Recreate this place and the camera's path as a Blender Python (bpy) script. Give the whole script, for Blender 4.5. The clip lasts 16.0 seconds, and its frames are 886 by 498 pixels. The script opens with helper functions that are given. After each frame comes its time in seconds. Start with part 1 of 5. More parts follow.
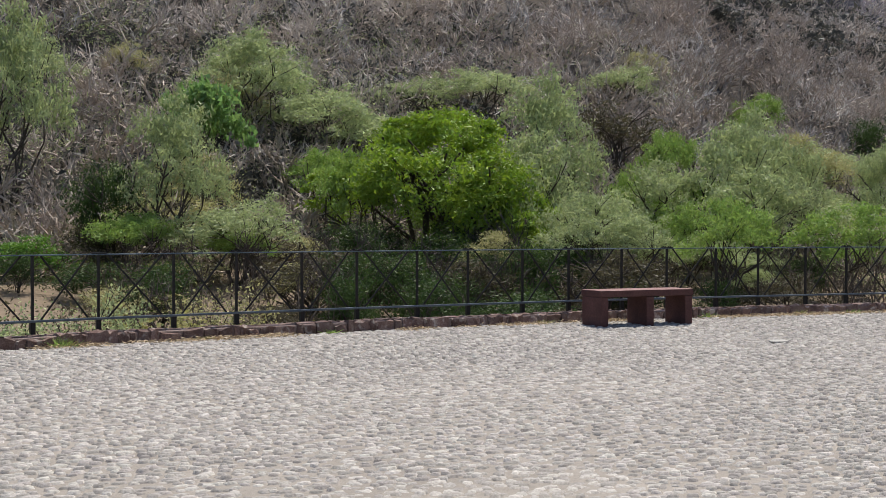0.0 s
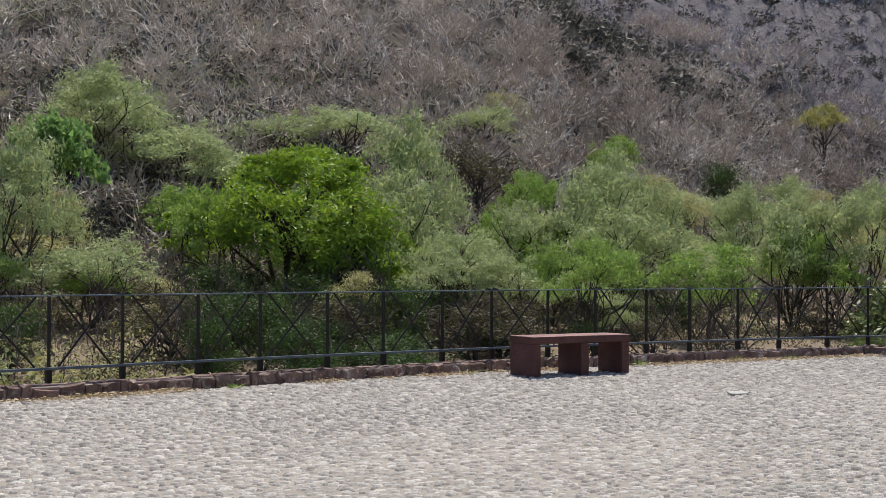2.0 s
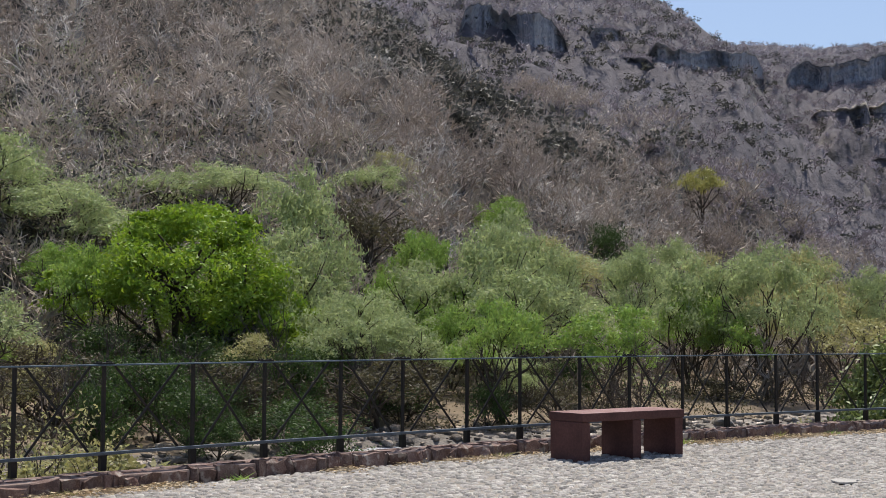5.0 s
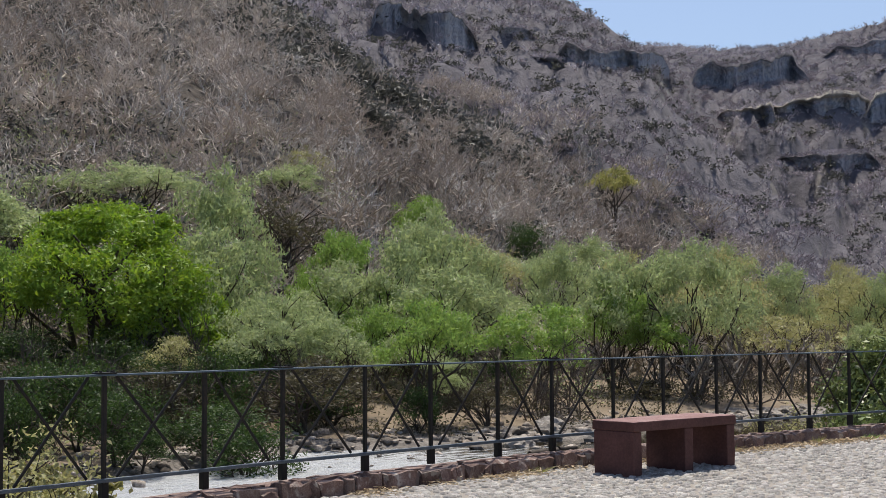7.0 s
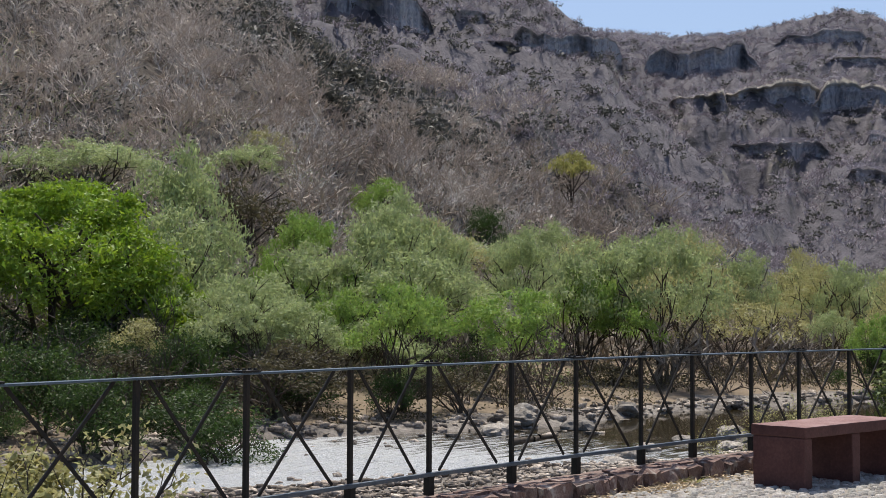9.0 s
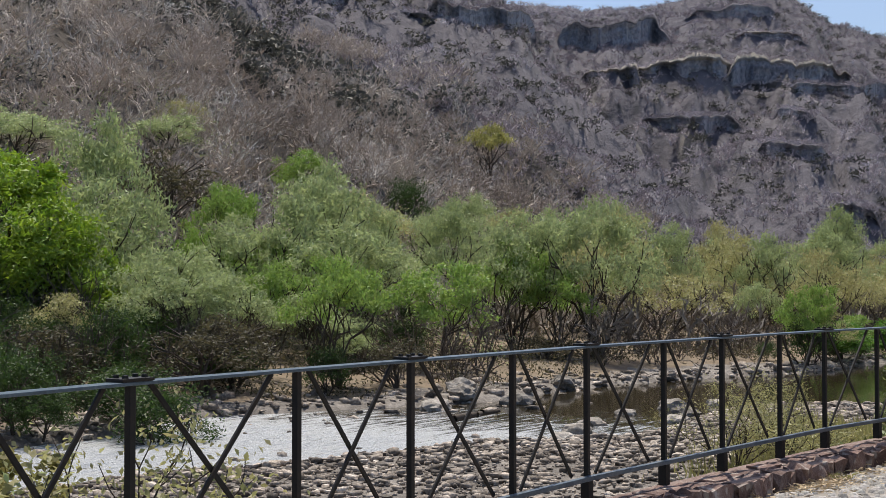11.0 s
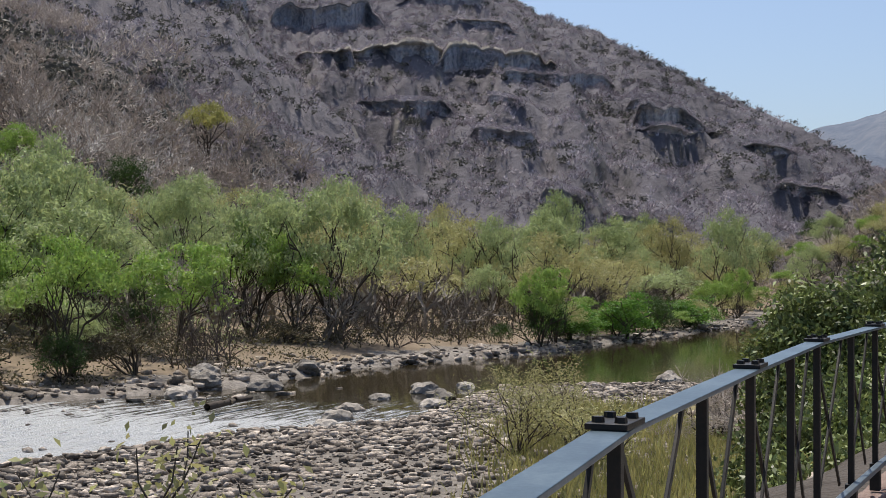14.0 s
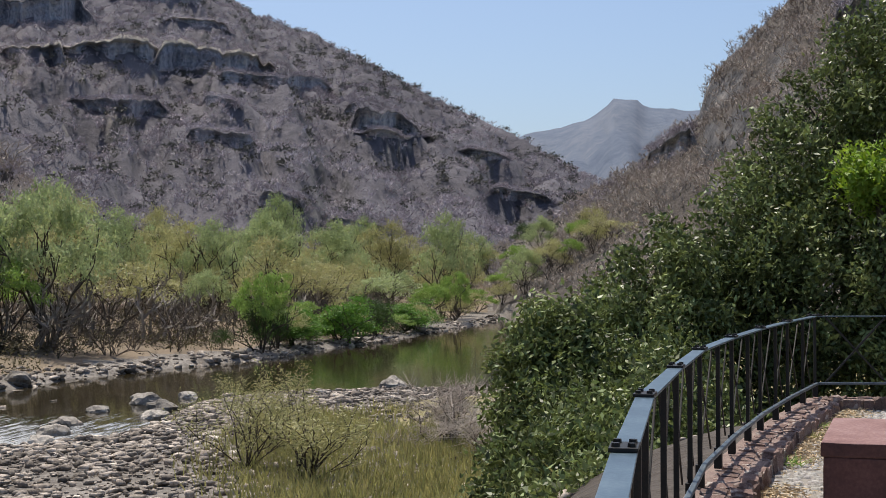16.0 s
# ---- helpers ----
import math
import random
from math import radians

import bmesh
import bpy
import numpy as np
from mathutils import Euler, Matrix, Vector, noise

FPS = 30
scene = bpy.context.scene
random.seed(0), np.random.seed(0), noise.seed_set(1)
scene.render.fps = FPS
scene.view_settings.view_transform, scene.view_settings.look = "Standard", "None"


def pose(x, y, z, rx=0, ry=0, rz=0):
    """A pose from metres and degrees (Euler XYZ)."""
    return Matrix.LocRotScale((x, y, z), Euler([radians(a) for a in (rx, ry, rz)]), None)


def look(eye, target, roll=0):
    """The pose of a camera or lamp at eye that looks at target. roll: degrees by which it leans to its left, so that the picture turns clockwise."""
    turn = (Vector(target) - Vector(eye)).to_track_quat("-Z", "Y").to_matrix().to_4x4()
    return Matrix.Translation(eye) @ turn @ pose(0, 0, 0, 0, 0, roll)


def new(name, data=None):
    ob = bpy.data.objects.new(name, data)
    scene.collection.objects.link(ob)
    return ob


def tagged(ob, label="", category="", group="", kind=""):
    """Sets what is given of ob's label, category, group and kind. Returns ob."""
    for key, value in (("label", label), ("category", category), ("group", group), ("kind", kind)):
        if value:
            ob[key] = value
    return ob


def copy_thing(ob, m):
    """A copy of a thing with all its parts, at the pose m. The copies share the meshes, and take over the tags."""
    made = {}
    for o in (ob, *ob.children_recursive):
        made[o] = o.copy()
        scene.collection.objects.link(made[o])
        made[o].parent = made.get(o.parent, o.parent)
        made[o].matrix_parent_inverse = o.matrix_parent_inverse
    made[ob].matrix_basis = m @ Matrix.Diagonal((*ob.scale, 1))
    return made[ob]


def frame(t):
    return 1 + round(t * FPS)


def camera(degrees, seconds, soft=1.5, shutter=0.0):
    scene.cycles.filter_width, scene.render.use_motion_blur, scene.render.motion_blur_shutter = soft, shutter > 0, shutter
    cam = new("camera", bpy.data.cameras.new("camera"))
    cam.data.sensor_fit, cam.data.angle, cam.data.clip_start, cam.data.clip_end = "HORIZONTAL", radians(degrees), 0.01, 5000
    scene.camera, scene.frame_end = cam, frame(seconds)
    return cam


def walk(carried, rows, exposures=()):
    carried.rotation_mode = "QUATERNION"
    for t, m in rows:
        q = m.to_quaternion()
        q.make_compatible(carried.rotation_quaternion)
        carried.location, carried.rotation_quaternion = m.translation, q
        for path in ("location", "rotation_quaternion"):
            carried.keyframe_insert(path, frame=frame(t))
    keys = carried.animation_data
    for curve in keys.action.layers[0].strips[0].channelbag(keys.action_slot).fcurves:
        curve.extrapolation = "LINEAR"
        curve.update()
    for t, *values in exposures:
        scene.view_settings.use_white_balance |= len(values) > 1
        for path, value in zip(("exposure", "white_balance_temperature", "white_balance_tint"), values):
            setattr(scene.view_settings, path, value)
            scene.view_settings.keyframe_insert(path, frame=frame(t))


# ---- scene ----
cam = camera(35.3, 16.0, 0.8)
PATH = [
    (0, (-10.403, -14.811, 1.363), (-9.283, -13.154, 1.326), 0.1),
    (0.5, (-10.296, -14.224, 1.356), (-9.14, -12.592, 1.328), 0.0),
    (1, (-10.125, -13.747, 1.355), (-8.921, -12.15, 1.338), 0.1),
    (1.5, (-9.999, -13.219, 1.357), (-8.746, -11.66, 1.355), 0.2),
    (2, (-9.872, -12.75, 1.333), (-8.581, -11.222, 1.355), 0.2),
    (2.5, (-9.809, -12.228, 1.334), (-8.496, -10.72, 1.386), 0.4),
    (3, (-9.721, -11.747, 1.309), (-8.396, -10.251, 1.389), 0.4),
    (3.5, (-9.627, -11.217, 1.33), (-8.291, -9.732, 1.427), 0.3),
    (4, (-9.603, -10.801, 1.335), (-8.244, -9.337, 1.439), 0.5),
    (4.5, (-9.505, -10.301, 1.358), (-8.115, -8.868, 1.465), 0.4),
    (5, (-9.377, -9.756, 1.338), (-7.953, -8.356, 1.449), 0.3),
    (5.2, (-9.341, -9.58, 1.312), (-7.903, -8.195, 1.423), 0.3),
    (7.3, (-8.878, -7.504, 1.334), (-7.351, -6.219, 1.445), 0.2),
    (7.5, (-8.849, -7.281, 1.342), (-7.312, -6.005, 1.452), 0.7),
    (8, (-8.805, -6.696, 1.382), (-7.255, -5.436, 1.492), 0.7),
    (8.2, (-8.784, -6.476, 1.392), (-7.231, -5.221, 1.493), 0.5),
    (10.3, (-8.5, -4.284, 1.316), (-6.915, -3.066, 1.389), 0.1),
    (10.5, (-8.449, -4.058, 1.335), (-6.852, -2.856, 1.403), 0.1),
    (11, (-8.268, -3.582, 1.35), (-6.625, -2.443, 1.401), 0.0),
    (11.5, (-8.118, -3.037, 1.333), (-6.427, -1.97, 1.37), -0.0),
    (12, (-7.937, -2.532, 1.32), (-6.208, -1.528, 1.347), 0.0),
    (12.5, (-7.835, -2.019, 1.333), (-6.081, -1.057, 1.357), -0.1),
    (13, (-7.75, -1.569, 1.319), (-5.98, -0.639, 1.345), -0.0),
    (13.5, (-7.647, -1.04, 1.323), (-5.848, -0.167, 1.35), 0.0),
    (14, (-7.542, -0.719, 1.323), (-5.697, 0.052, 1.349), 0.1),
    (14.5, (-7.399, -0.515, 1.332), (-5.506, 0.129, 1.354), -0.0),
    (15, (-7.445, -0.332, 1.458), (-5.515, 0.195, 1.476), -0.1),
    (15.5, (-7.383, -0.236, 1.516), (-5.432, 0.205, 1.536), -0.2),
    (16, (-7.151, -0.198, 1.518), (-5.188, 0.186, 1.547), -0.1),
]
walk(cam, [(t, look(e, g, r)) for t, e, g, r in PATH])


# ---- world, sun, exposure ----
SUN_FROM = Vector((0.33, 0.23, 0.915)).normalized()
world = bpy.data.worlds.new("sky")
scene.world = world
world.use_nodes = True
wn = world.node_tree
sky = wn.nodes.new("ShaderNodeTexSky")
sky.sky_type = "NISHITA"
sky.sun_disc = False
sky.sun_elevation = math.asin(SUN_FROM.z)
sky.sun_rotation = math.atan2(SUN_FROM.x, SUN_FROM.y)
sky.altitude = 900
sky.air_density, sky.dust_density, sky.ozone_density = 1.0, 4.5, 4.5
wn.links.new(sky.outputs[0], wn.nodes["Background"].inputs[0])
wn.nodes["Background"].inputs[1].default_value = 0.138
sun = new("sun", bpy.data.lights.new("sun", "SUN"))
sun.data.energy, sun.data.angle, sun.data.color = 4.9, radians(0.53), (1.0, 0.935, 0.83)
sun.matrix_world = look(SUN_FROM * 50, (0, 0, 0))
scene.view_settings.exposure = 0.0


# ---- materials ----
def material(name, cols, scale=4.0, fine=40.0, rough=0.85, bump=0.3, metal=0.0, vary=0.25, per="island", leafy=0.0,
             stain=None, spec=0.3, bump_dist=0.01, hue=0.0):
    """Two scales of noise between the colours, a third one for relief; vary: brightness from piece to piece."""
    m = bpy.data.materials.new(name)
    m.use_nodes = True
    nt = m.node_tree
    N, L = nt.nodes.new, nt.links.new
    b = nt.nodes["Principled BSDF"]
    geo = N("ShaderNodeNewGeometry")
    n1, n2 = N("ShaderNodeTexNoise"), N("ShaderNodeTexNoise")
    for n, s, d in ((n1, scale, 5), (n2, fine, 6)):
        n.inputs["Scale"].default_value = s
        n.inputs["Detail"].default_value = d
        n.inputs["Roughness"].default_value = 0.62
        L(geo.outputs["Position"], n.inputs["Vector"])
    mixn = N("ShaderNodeMath")
    mixn.operation = "MULTIPLY_ADD"
    mixn.inputs[1].default_value = 0.45
    half = N("ShaderNodeMath")
    half.operation = "MULTIPLY"
    half.inputs[1].default_value = 0.55
    L(n1.outputs["Fac"], half.inputs[0])
    L(n2.outputs["Fac"], mixn.inputs[0])
    L(half.outputs[0], mixn.inputs[2])
    ramp = N("ShaderNodeValToRGB")
    e = ramp.color_ramp.elements
    while len(e) < len(cols):
        e.new(0.5)
    for i, c in enumerate(cols):
        e[i].position = 0.34 + 0.32 * i / max(1, len(cols) - 1)
        e[i].color = (*c, 1)
    L(mixn.outputs[0], ramp.inputs[0])
    col = ramp.outputs[0]
    if stain:
        n3, r3, mx = N("ShaderNodeTexNoise"), N("ShaderNodeValToRGB"), N("ShaderNodeMix")
        n3.inputs["Scale"].default_value, n3.inputs["Detail"].default_value = stain[1], 4
        L(geo.outputs["Position"], n3.inputs["Vector"])
        r3.color_ramp.elements[0].position, r3.color_ramp.elements[1].position = stain[2], stain[2] + 0.1
        L(n3.outputs["Fac"], r3.inputs[0])
        mx.data_type = "RGBA"
        L(r3.outputs[0], mx.inputs["Factor"])
        L(col, mx.inputs["A"])
        mx.inputs["B"].default_value = (*stain[0], 1)
        col = mx.outputs["Result"]
    if vary:
        rnd = geo.outputs["Random Per Island"]
        if per == "object":
            rnd = N("ShaderNodeObjectInfo").outputs["Random"]
        mr = N("ShaderNodeMapRange")
        mr.inputs["To Min"].default_value, mr.inputs["To Max"].default_value = 1 - vary, 1 + vary
        L(rnd, mr.inputs[0])
        hs = N("ShaderNodeHueSaturation")
        L(mr.outputs[0], hs.inputs["Value"])
        L(col, hs.inputs["Color"])
        if hue:
            mh = N("ShaderNodeMapRange")
            mh.inputs["To Min"].default_value, mh.inputs["To Max"].default_value = 0.5 - hue, 0.5 + hue
            w = N("ShaderNodeMath")
            w.operation = "FRACT"
            k = N("ShaderNodeMath")
            k.operation = "MULTIPLY"
            k.inputs[1].default_value = 7.31
            L(rnd, k.inputs[0])
            L(k.outputs[0], w.inputs[0])
            L(w.outputs[0], mh.inputs[0])
            L(mh.outputs[0], hs.inputs["Hue"])
        col = hs.outputs[0]
    L(col, b.inputs["Base Color"])
    b.inputs["Roughness"].default_value, b.inputs["Metallic"].default_value = rough, metal
    b.inputs["Specular IOR Level"].default_value = spec
    if bump:
        bp = N("ShaderNodeBump")
        bp.inputs["Strength"].default_value, bp.inputs["Distance"].default_value = bump, bump_dist
        L(n2.outputs["Fac"], bp.inputs["Height"])
        L(bp.outputs[0], b.inputs["Normal"])
    if leafy:
        tr, mix = N("ShaderNodeBsdfTranslucent"), N("ShaderNodeMixShader")
        bright = N("ShaderNodeHueSaturation")
        bright.inputs["Value"].default_value = 1.5
        bright.inputs["Saturation"].default_value = 1.1
        L(col, bright.inputs["Color"])
        L(bright.outputs[0], tr.inputs[0])
        mix.inputs[0].default_value = leafy
        L(b.outputs[0], mix.inputs[1])
        L(tr.outputs[0], mix.inputs[2])
        L(mix.outputs[0], nt.nodes["Material Output"].inputs[0])
    return m


def leaf_material(name, dark, light, vary=0.2, leafy=0.33, rough=0.55):
    return material(name, [dark, light], 0.6, 9.0, rough, 0, 0, vary, "island", leafy, spec=0.25, hue=0.015)


M_COBBLE = material("cobble stone", [(0.2, 0.183, 0.165), (0.35, 0.326, 0.298), (0.515, 0.488, 0.45)], 9, 60, 0.75, 0.5, vary=0.29, hue=0.02)
M_COBBLE_OB = material("cobble stone single", [(0.2, 0.183, 0.165), (0.35, 0.326, 0.298), (0.515, 0.488, 0.45)], 9, 60, 0.75, 0.5, vary=0.24, per="object", hue=0.006)
M_JOINT = material("sandy joints", [(0.215, 0.192, 0.165), (0.335, 0.303, 0.264)], 1.2, 55, 0.95, 0.6, vary=0)
M_CURB = material("red volcanic stone", [(0.085, 0.052, 0.043), (0.17, 0.108, 0.09), (0.29, 0.22, 0.185)], 7, 70, 0.9, 0.7, vary=0.3, per="object",
                  stain=((0.36, 0.31, 0.27), 11, 0.57))
M_MORTAR = material("kerb mortar", [(0.16, 0.105, 0.09), (0.30, 0.23, 0.195)], 5, 60, 0.95, 0.7, vary=0)
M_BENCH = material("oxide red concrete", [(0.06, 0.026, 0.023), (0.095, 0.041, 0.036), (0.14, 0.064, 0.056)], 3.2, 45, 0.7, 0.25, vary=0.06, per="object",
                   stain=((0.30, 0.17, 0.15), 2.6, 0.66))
M_SEAT = material("paler bench top", [(0.15, 0.07, 0.062), (0.23, 0.125, 0.113), (0.33, 0.215, 0.2)], 3.2, 45, 0.7, 0.25, vary=0)
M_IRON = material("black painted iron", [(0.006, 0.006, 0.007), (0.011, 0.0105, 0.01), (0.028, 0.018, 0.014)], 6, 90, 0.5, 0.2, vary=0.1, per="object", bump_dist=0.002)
# worn paint; the blue holds some of the sky's reflection
M_RAIL = material("worn painted rail tinted sky blue", [(0.0298, 0.0546, 0.0782), (0.0527, 0.0882, 0.118), (0.102, 0.144, 0.172)], 5, 80, 0.36, 0.15, vary=0.05, per="object", bump_dist=0.001, spec=0.6)
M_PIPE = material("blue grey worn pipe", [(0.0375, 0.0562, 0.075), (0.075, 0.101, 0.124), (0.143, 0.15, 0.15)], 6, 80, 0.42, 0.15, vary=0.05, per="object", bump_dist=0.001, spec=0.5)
M_BARK = material("grey brown bark", [(0.045, 0.035, 0.028), (0.1, 0.082, 0.066)], 2, 25, 0.95, 0.4, vary=0.15)
M_DRY = material("bare grey branches", [(0.233, 0.191, 0.158), (0.484, 0.417, 0.358), (0.763, 0.693, 0.618)], 0.025, 0.17, 0.95, 0, vary=0.2)
# far brush: distance haze is mixed into the base colour
M_DRYHAZE = material("bare haze tinted far brush", [(0.231, 0.2, 0.207), (0.452, 0.4, 0.414), (0.715, 0.649, 0.668)], 0.02, 0.12, 0.95, 0, vary=0.25)
M_SAPLING = material("brown sapling bark", [(0.0744, 0.0576, 0.0462), (0.118, 0.096, 0.0792), (0.167, 0.141, 0.122)], 0.3, 4, 0.95, 0, vary=0.3)
M_THICKET = material("grey brown thicket twigs", [(0.15, 0.125, 0.105), (0.27, 0.235, 0.2), (0.4, 0.36, 0.315)], 0.1, 1.5, 0.95, 0, vary=0.25)
M_PALE = material("pale bare branches", [(0.5, 0.465, 0.43), (0.75, 0.71, 0.67)], 0.05, 0.5, 0.9, 0, vary=0.25)
M_PARKIN = leaf_material("bright yellow green leaves", (0.127, 0.204, 0.0286), (0.308, 0.424, 0.0715), leafy=0.28)
# coloured after the dark gaps between plants, their shade included
M_DARKGAP = leaf_material("dark leaves for gaps in brush", (0.034, 0.036, 0.032), (0.085, 0.085, 0.075))
M_MESQ = leaf_material("grey green feathery leaves", (0.217, 0.262, 0.125), (0.416, 0.473, 0.245))
M_MESQ2 = leaf_material("fresh green feathery leaves", (0.142, 0.228, 0.057), (0.314, 0.422, 0.125))
M_OLIVE = leaf_material("olive tan leaves", (0.242, 0.234, 0.103), (0.447, 0.43, 0.217))
M_BROAD = leaf_material("broad green leaves", (0.116, 0.204, 0.0605), (0.253, 0.385, 0.143))
M_LUSH = leaf_material("lush green leaves", (0.065, 0.14, 0.025), (0.16, 0.29, 0.06))
M_YELLOW = leaf_material("yellow flowering leaves", (0.22, 0.22, 0.08), (0.4, 0.385, 0.15))
# leaf colour taken down to near black to carry deep shade
M_SHADELEAF = leaf_material("green leaves darkened for shade", (0.024, 0.045, 0.014), (0.064, 0.105, 0.03))
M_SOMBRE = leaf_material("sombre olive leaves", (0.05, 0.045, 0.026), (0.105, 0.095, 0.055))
# the pale end of the range paints highlights onto the dark leaves
M_GLOSS = leaf_material("glossy leaves with highlights in colour", (0.02, 0.034, 0.011), (0.27, 0.32, 0.125), 0.6, 0.16, 0.42)
M_GRASS = leaf_material("dry green grass", (0.179, 0.174, 0.0672), (0.347, 0.325, 0.146))
M_STRAW = material("dry straw", [(0.42, 0.31, 0.19), (0.64, 0.52, 0.35)], 3, 30, 0.95, 0, vary=0.3)
M_ROCK = material("river stone", [(0.0715, 0.0572, 0.0462), (0.264, 0.22, 0.179), (0.605, 0.533, 0.457)], 0.8, 9, 0.85, 0.6, vary=0.65, bump_dist=0.05)
M_ROCKOB = material("river boulder", [(0.13, 0.113, 0.095), (0.27, 0.24, 0.205), (0.46, 0.42, 0.37)], 0.8, 9, 0.85, 0.6, vary=0.35, per="object", bump_dist=0.05)
M_GRAVEL = material("river gravel", [(0.098, 0.084, 0.07), (0.182, 0.161, 0.14), (0.336, 0.301, 0.266)], 0.35, 3.0, 0.95, 0.8, vary=0, bump_dist=0.2)
M_SAND = material("dry bank sand", [(0.14, 0.105, 0.073), (0.215, 0.165, 0.113), (0.18, 0.148, 0.106)], 0.12, 1.5, 0.95, 0.6, vary=0, bump_dist=0.1)
M_TURF = material("bank turf", [(0.14, 0.13, 0.055), (0.24, 0.21, 0.095), (0.30, 0.25, 0.14)], 0.3, 5, 0.95, 0.6, vary=0, bump_dist=0.1)
M_WHITE = material("white lime patch", [(0.3, 0.288, 0.265), (0.5, 0.48, 0.45)], 9, 60, 0.9, 0.3, vary=0)


def hill_material(name, cols, bare):
    """Dry soil and litter on the slopes, dark basalt with pale streaks where the ground is steep; high rounded tops
    paled as sunlit.
    """
    m = material(name, cols, 0.035, 0.45, 0.95, 0.9, vary=0, bump_dist=0.8)
    nt = m.node_tree
    N, L = nt.nodes.new, nt.links.new
    b = nt.nodes["Principled BSDF"]
    soil = b.inputs["Base Color"].links[0].from_socket
    geo = N("ShaderNodeNewGeometry")
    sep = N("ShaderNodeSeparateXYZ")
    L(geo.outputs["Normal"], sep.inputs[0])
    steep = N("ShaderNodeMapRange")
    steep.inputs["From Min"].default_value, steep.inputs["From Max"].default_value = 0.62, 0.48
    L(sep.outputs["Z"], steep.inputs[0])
    mp = N("ShaderNodeMapping")
    mp.inputs["Scale"].default_value = (0.10, 0.10, 0.16)
    L(geo.outputs["Position"], mp.inputs[0])
    n = N("ShaderNodeTexNoise")
    n.inputs["Scale"].default_value, n.inputs["Detail"].default_value = 1.0, 6
    L(mp.outputs[0], n.inputs["Vector"])
    r = N("ShaderNodeValToRGB")
    e = r.color_ramp.elements
    e.new(0.5)
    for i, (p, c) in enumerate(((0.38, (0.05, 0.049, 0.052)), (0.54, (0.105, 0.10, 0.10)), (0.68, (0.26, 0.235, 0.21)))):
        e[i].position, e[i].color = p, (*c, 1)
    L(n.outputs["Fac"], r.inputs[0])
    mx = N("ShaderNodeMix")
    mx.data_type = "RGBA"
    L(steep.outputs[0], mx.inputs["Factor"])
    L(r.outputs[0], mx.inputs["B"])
    # sun on high rounded rock, put in as the paler colour bare
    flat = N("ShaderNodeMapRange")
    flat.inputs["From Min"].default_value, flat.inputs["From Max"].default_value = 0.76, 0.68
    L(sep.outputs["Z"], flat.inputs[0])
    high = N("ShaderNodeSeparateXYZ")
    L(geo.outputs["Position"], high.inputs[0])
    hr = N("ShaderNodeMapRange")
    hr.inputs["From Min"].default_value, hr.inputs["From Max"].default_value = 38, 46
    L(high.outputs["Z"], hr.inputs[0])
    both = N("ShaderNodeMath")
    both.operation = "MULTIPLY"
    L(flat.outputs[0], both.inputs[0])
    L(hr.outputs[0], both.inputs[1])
    sunlit_cap = N("ShaderNodeMix")
    sunlit_cap.data_type = "RGBA"
    sunlit_cap.inputs["B"].default_value = (*bare, 1)
    L(both.outputs[0], sunlit_cap.inputs["Factor"])
    L(soil, sunlit_cap.inputs["A"])
    L(sunlit_cap.outputs["Result"], mx.inputs["A"])
    L(mx.outputs["Result"], b.inputs["Base Color"])
    return m


def haze_mountain_material():
    # the blue is distance haze put into the colour
    return material("far mountain tinted haze blue", [(0.075, 0.097, 0.14), (0.115, 0.137, 0.18), (0.165, 0.18, 0.212)], 0.006, 0.05, 1.0, 0.5, vary=0, bump_dist=6)


